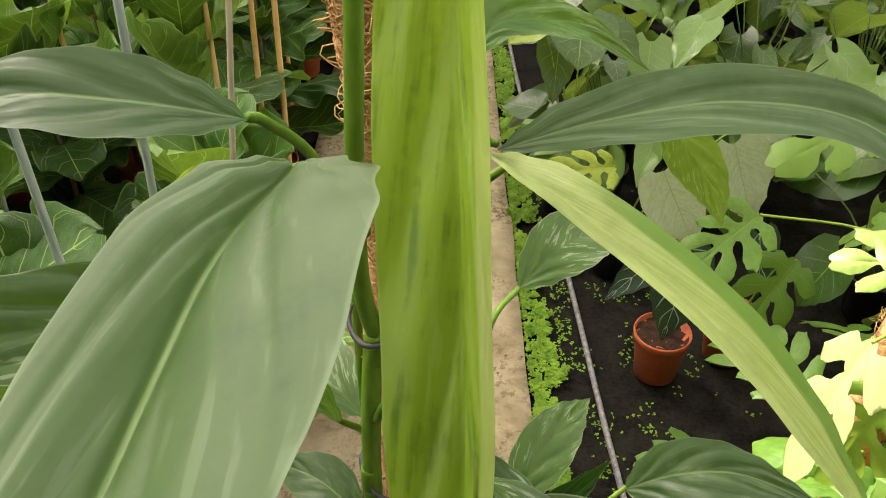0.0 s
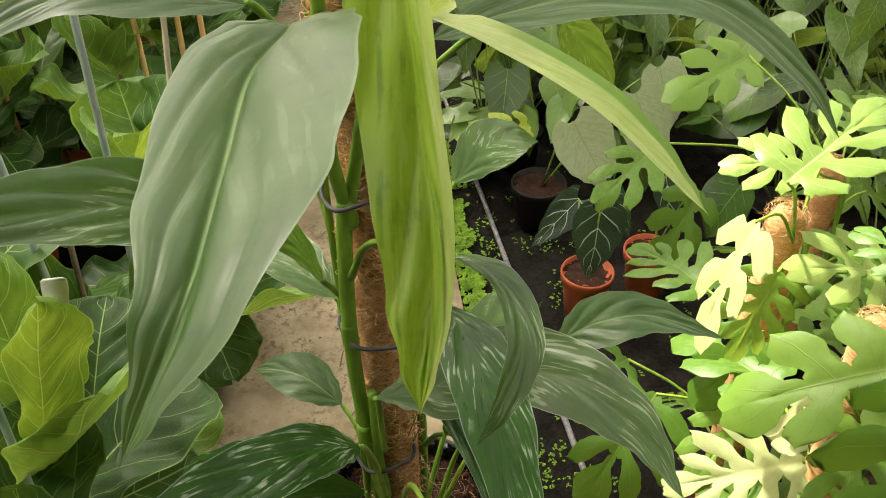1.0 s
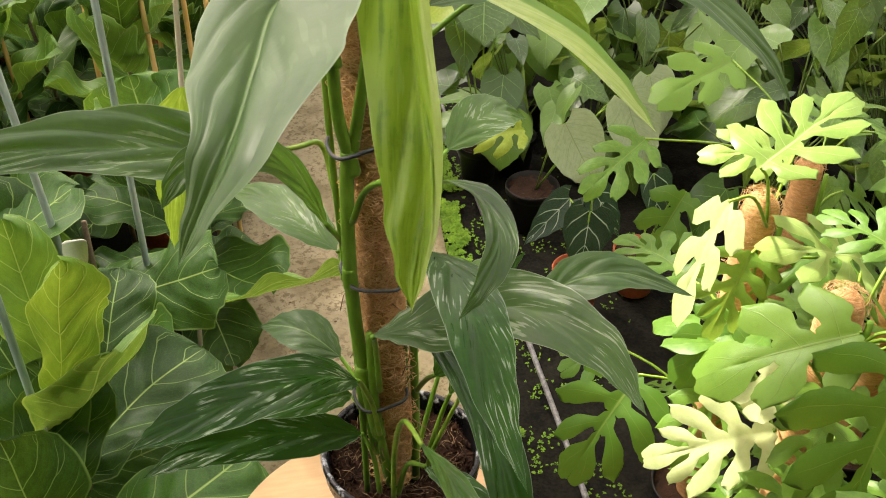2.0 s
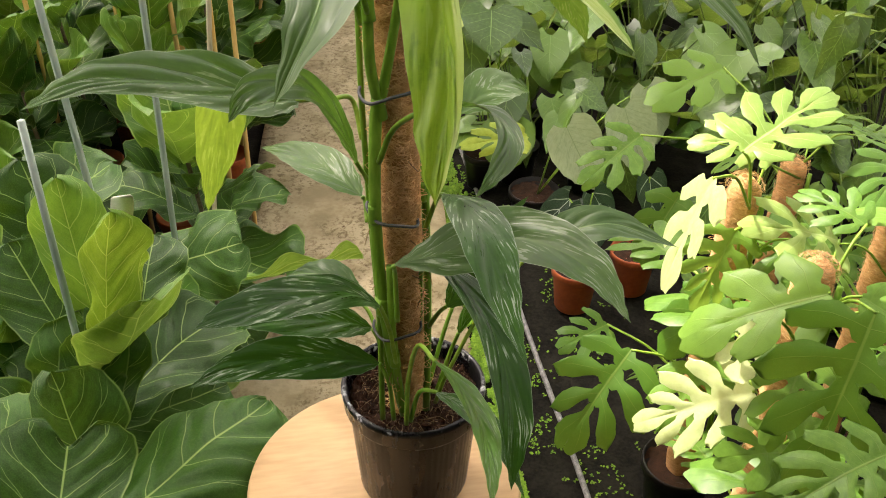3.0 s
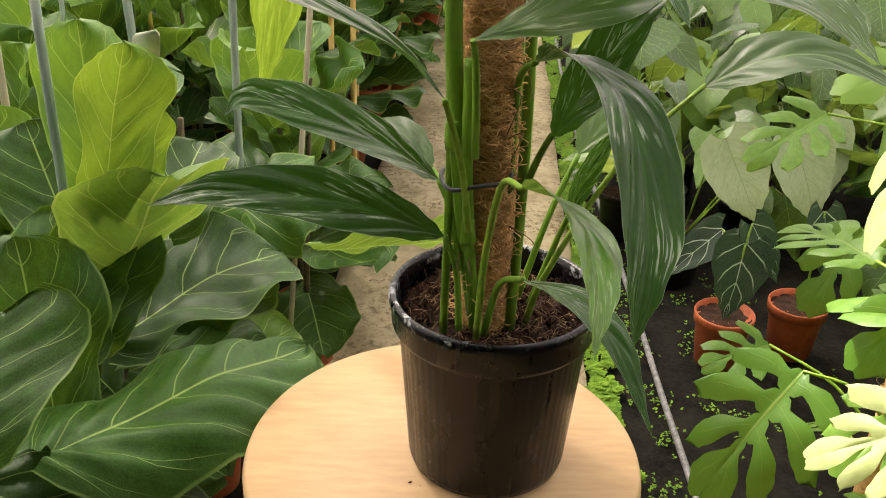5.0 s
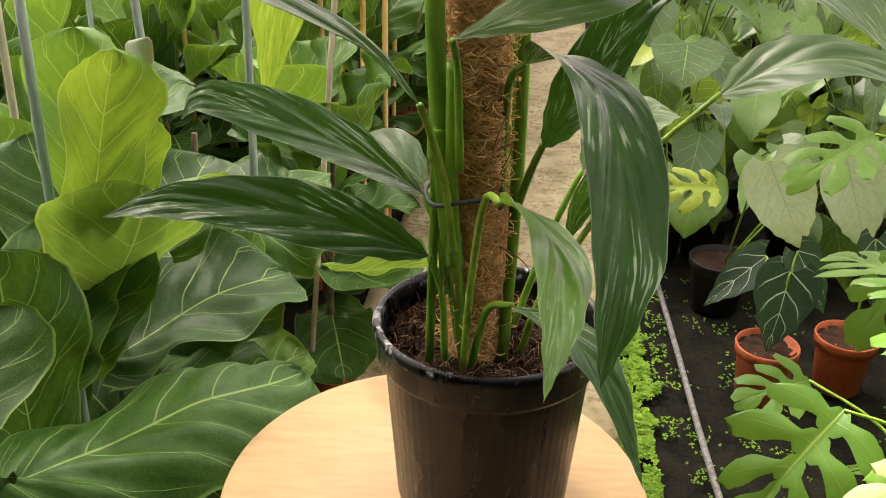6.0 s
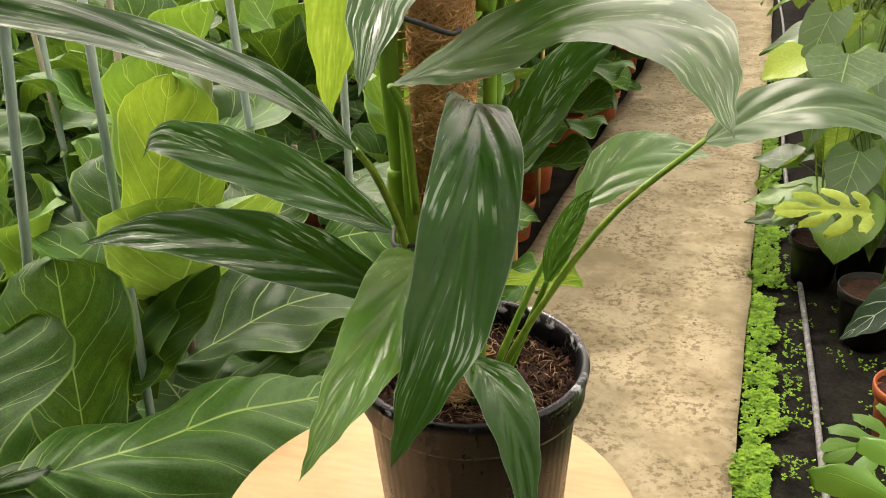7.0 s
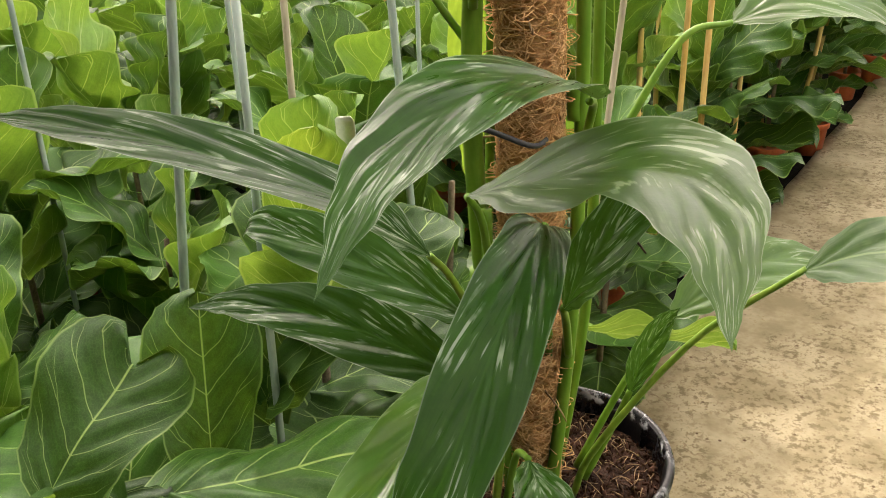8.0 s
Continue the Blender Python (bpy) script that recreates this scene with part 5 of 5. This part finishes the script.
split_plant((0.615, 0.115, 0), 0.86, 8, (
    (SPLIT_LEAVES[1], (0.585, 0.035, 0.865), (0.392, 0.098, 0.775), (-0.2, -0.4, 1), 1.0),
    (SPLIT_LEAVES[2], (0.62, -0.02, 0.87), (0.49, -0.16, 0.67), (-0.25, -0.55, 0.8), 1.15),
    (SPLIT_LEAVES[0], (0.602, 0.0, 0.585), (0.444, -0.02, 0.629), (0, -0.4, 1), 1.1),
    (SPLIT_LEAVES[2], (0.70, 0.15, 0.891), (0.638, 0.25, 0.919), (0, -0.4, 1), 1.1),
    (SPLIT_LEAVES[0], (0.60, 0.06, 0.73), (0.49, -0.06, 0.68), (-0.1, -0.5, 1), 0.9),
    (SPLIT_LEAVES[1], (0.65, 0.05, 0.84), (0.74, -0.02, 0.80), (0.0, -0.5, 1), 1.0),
    (SPLIT_SUNPALE[0], (0.498, 0.08, 0.800), (0.514, 0.070, 0.650), (-0.3, -0.9, 0.3), 0.8),
    (SPLIT_SUNLIT[1], (0.779, 0.30, 0.753), (0.589, 0.25, 0.865), (0, -0.4, 1), 0.9)), 9, 0.8)
split_plant((0.68, -0.16, 0), 0.80, 12, (), 9)
split_plant((0.95, 0.05, 0), 0.80, 15, (), 9)
split_plant((0.98, 0.42, 0), 0.82, 18, (), 9)
split_plant((0.98, 0.78, 0), 0.62, 21, (
    (SPLIT_LEAVES[0], (0.589, 0.75, 0.73), (0.434, 0.65, 0.69), (0, -0.5, 1), 0.9),
    (SPLIT_LEAVES[1], (0.878, 1.0, 0.751), (0.68, 0.90, 0.747), (0, -0.5, 1), 1.0)), 9)
split_plant((1.3, 0.25, 0), 0.8, 24, (), 9)
split_plant((1.3, 0.65, 0), 0.8, 27, (), 9)

# ---------------------------------------------------------------- heart-leaved plants on the black bed
HEART = ((0, 0.20), (0.03, 0.37), (0.12, 0.46), (0.3, 0.50), (0.5, 0.45), (0.7, 0.32), (0.85, 0.17), (0.94, 0.07), (1, 0.0))
NARROW = ((0, 0.14), (0.06, 0.24), (0.18, 0.29), (0.35, 0.28), (0.6, 0.20), (0.8, 0.10), (0.92, 0.04), (1, 0.0))
SILVER = flat_leaf("silver_leaf", HEART, L_SILVER, 22, 10, 0.12, 0.12, 0.02, 1.5, 0.006, 4, 0.35, 0.0, 0.5, 0.12)
VEINED = flat_leaf("veined_leaf", NARROW, L_VEINED, 22, 10, 0.14, 0.12, 0.01, 1.5, 0.008, 5, 0.3, 0.0, 0.8, 0.16)
MASS = [flat_leaf("mass_leaf", HEART if k == 1 else NARROW, L_PHIL, 14, 8, 0.2, 0.15, 0.03, 1.5, 0.006, 5, 0.3, 0.1 * k, k * 1.3, 0.18) for k in range(4)]


def stalked(name, label, category, at, pot, leaves, group="", pot_label="terracotta-coloured plastic pot"):
    p = thing(name, label, category, at, group)
    small_pot(p, pot[0], pot[1], pot[2], pot_label, True)
    for me, a, b, up, wide in leaves:
        lay("leaf", me, p, aim(a, b, up, wide))
        a = Vector(a) - Vector(at)
        s = Vector((0.01, 0.0, pot[1] * 0.85))
        part("petiole", tube(bmesh.new(), (s, s.lerp(a, 0.6) + Vector((0, 0, 0.05)), a), 0.0028, 0.002, 8, 6), M_PETIOLE, p)
    return p


stalked("silver_heart_plant", "plant with large matt silver-green heart-shaped leaves in a black pot", "heart-leaf plant", (0.60, 1.50, 0), (0.08, 0.14, M_BLACK), (
    (SILVER, (0.580, 1.20, 0.515), (0.672, 1.15, 0.335), (0.0, -1, 0.35), 0.72),
    (SILVER, (0.815, 1.40, 0.455), (0.895, 1.35, 0.24), (0.0, -1, 0.35), 0.66),
    (SILVER, (0.94, 1.55, 0.44), (0.99, 1.50, 0.26), (0.0, -1, 0.4), 0.7)), pot_label="black plastic pot")
stalked("white_veined_plant", "small plant with dark white-veined leaves in a terracotta-coloured pot", "veined plant", (0.615, 1.10, 0), (0.068, 0.135, M_TERRA), (
    (VEINED, (0.60, 1.17, 0.31), (0.472, 1.13, 0.21), (-0.1, -0.7, 0.8), 0.9),
    (VEINED, (0.64, 1.12, 0.30), (0.605, 1.05, 0.14), (0.0, -1, 0.4), 1.35),
    (VEINED, (0.66, 1.16, 0.33), (0.74, 1.12, 0.20), (0.2, -0.9, 0.5), 1.0)))
stalked("white_veined_plant", "small plant with few leaves in a terracotta-coloured pot", "veined plant", (0.80, 1.15, 0), (0.068, 0.135, M_TERRA), (
    (VEINED, (0.82, 1.17, 0.36), (0.83, 1.10, 0.22), (0.1, -1, 0.4), 1.0),
    (SPLIT_LEAVES[1], (0.86, 1.06, 0.37), (0.74, 1.0, 0.20), (-0.3, -0.6, 0.7), 1.0)))

LIME_SPLIT = split_leaf("lime_split_leaf", L_YELLOW, 0.25, 40, 4, 0.5, 0.2)
YELLOW = flat_leaf("yellow_leaf", HEART, L_YELLOW, 16, 8, 0.2, 0.2, 0.03, 1.5, 0.006, 5, 0.3, 0.0, 0.3, 0.18)
stalked("yellowing_plant", "foliage plant with yellowing leaves leaning over the path edge", "foliage plant", (0.50, 1.78, 0), (0.07, 0.13, M_BLACK), (
    (YELLOW, (0.40, 1.80, 0.60), (0.31, 1.74, 0.57), (0, -0.5, 1), 1.0),
    (LIME_SPLIT, (0.565, 1.50, 0.33), (0.365, 1.42, 0.375), (0, -0.7, 0.8), 0.7),
    (MASS[0], (0.46, 1.84, 0.52), (0.44, 1.72, 0.40), (0, -0.8, 0.8), 1.2),
    (MASS[1], (0.50, 1.76, 0.62), (0.47, 1.62, 0.56), (0, -0.6, 1), 1.2),
    (MASS[2], (0.55, 1.70, 0.40), (0.50, 1.55, 0.30), (0, -0.6, 1), 1.2),
    (MASS[3], (0.56, 1.80, 0.58), (0.66, 1.70, 0.52), (0, -0.6, 1), 1.2)), pot_label="black plastic pot")


def mass_plant(seed, at, count, height, name="foliage_plant"):
    r = random.Random(seed)
    p = thing(name, "bushy green foliage plant with many long-stalked leaves", "foliage plant", at, "foliage plants of the far bed")
    small_pot(p, 0.075, 0.135, M_BLACK, "black plastic pot")
    for k in range(count):
        q, rad = r.uniform(0, 6.28), r.uniform(0.05, 0.22)
        z = height * r.uniform(0.45, 1.0)
        base = Vector((math.cos(q) * rad, math.sin(q) * rad, z))
        el = radians(r.uniform(-60, 5))
        ln = r.uniform(0.10, 0.19)
        d = q + r.uniform(-0.9, 0.9)
        tip = base + Vector((math.cos(d) * math.cos(el), math.sin(d) * math.cos(el), math.sin(el))) * ln
        ob = new("leaf", MASS[r.randrange(4)])
        ob.parent = p
        ob.matrix_local = aim(base, tip, (r.uniform(-0.5, 0.5), r.uniform(-0.5, 0.5), 1), r.uniform(0.8, 1.2))
        part("petiole", tube(bmesh.new(), ((0, 0, 0.12), base * 0.5 + Vector((0, 0, 0.10)), base), 0.003, 0.002, 6, 5), M_STALK, p)
    return p


mass_plant(71, (0.62, 1.80, 0), 17, 0.44)
mass_plant(73, (0.84, 1.72, 0), 17, 0.48)
BUSH = [mass_plant(60 + k, (0.72 + 0.40 * k, 2.05 + 0.05 * k, 0), 18, 0.46 + 0.05 * k) for k in range(4)]
taken = [(f.location.x, f.location.y) for f in BUSH]
for row in range(9):
    for col in range(15):
        y = 1.55 + 0.36 * col + rng.uniform(-0.06, 0.06)
        x = path_right(y) + 0.32 + 0.36 * row + rng.uniform(-0.06, 0.06)
        if x > 0.62 * y + 0.95 or (x < 1.1 and y < 1.75) or any((x - a) ** 2 + (y - b) ** 2 < 0.05 for a, b in taken):
            continue
        s = rng.uniform(0.9, 1.25)
        ob = copy_thing(BUSH[rng.randrange(4)], pose(x, y, 0, 0, 0, rng.uniform(0, 360)))
        ob.scale = (s, s, s)
for row in range(4):
    for col in range(4):
        y = 0.95 + 0.36 * col + rng.uniform(-0.06, 0.06)
        x = 1.25 + 0.38 * row + rng.uniform(-0.06, 0.06)
        if y < 1.6:
            copy_thing(BUSH[rng.randrange(4)], pose(x, y, 0, 0, 0, rng.uniform(0, 360)))

# ---------------------------------------------------------------- hose, moss and weeds
hose = new("garden_hose", mesh_of("garden_hose", tube(bmesh.new(), [(0.44 + 0.018 * math.sin(y * 1.7) + 0.035 * max(0, y - 1.0), y, 0.008) for y in [-1.5 + 0.35 * k for k in range(24)]], 0.0072, 0.0072, 160, 10), M_HOSE))
tagged(hose, "grey plastic irrigation hose lying along the bed", "hose")


def sprigs(n, seed, place, size):
    r = random.Random(seed)
    bm = bmesh.new()
    for k in range(n):
        x, y, z = place(r)
        for j in range(r.randrange(3, 6)):
            q = r.uniform(0, 6.28)
            s = size * r.uniform(0.6, 1.3)
            c = Vector((x + r.uniform(-1, 1) * s, y + r.uniform(-1, 1) * s, z + r.uniform(0.2, 1.6) * s))
            a, b = Vector((math.cos(q), math.sin(q), r.uniform(-0.2, 0.5))) * s, Vector((-math.sin(q), math.cos(q), r.uniform(-0.3, 0.3))) * s * 0.7
            bm.faces.new([bm.verts.new(c - a), bm.verts.new(c + b), bm.verts.new(c + a), bm.verts.new(c - b)])
    return bm


def on_moss(r):
    while True:
        y = -0.9 + 5.0 * r.random() ** 1.3
        e = r.random()
        x = path_right(y) - 0.010 + (0.098 + 0.03 * noise.noise((y * 3, 0, 0))) * e
        n = noise.noise((x * 22, y * 14, 0)) + 0.7 * noise.noise((x * 60, y * 50, 4))
        if n > -0.25 + (0.9 if e < 0.16 else 0.7 if e > 0.8 else 0.0):
            z = 0.022 if x < path_right(y) + 0.002 else 0.002
            return x, y, z + max(0.0, 0.014 * n) * r.random()


tagged(new("moss", mesh_of("moss", sprigs(17000, 4, on_moss, 0.0045), M_MOSS, False)), "strip of small bright green weeds along the path", "moss", kind="stuff")


def on_bed(r):
    while True:
        y = -0.6 + 3.0 * r.random()
        x = path_right(y) + 0.09 + 0.5 * r.random() ** 1.6
        if noise.noise((x * 9, y * 9, 2)) + 0.6 * noise.noise((x * 30, y * 30, 5)) > 0.02 + 0.8 * (x - path_right(y) - 0.09):
            return x, y, 0.0


tagged(new("weeds", mesh_of("weeds", sprigs(1700, 9, on_bed, 0.0027), M_MOSS, False)), "scattered tiny green weeds on the black bed", "weeds", kind="stuff")
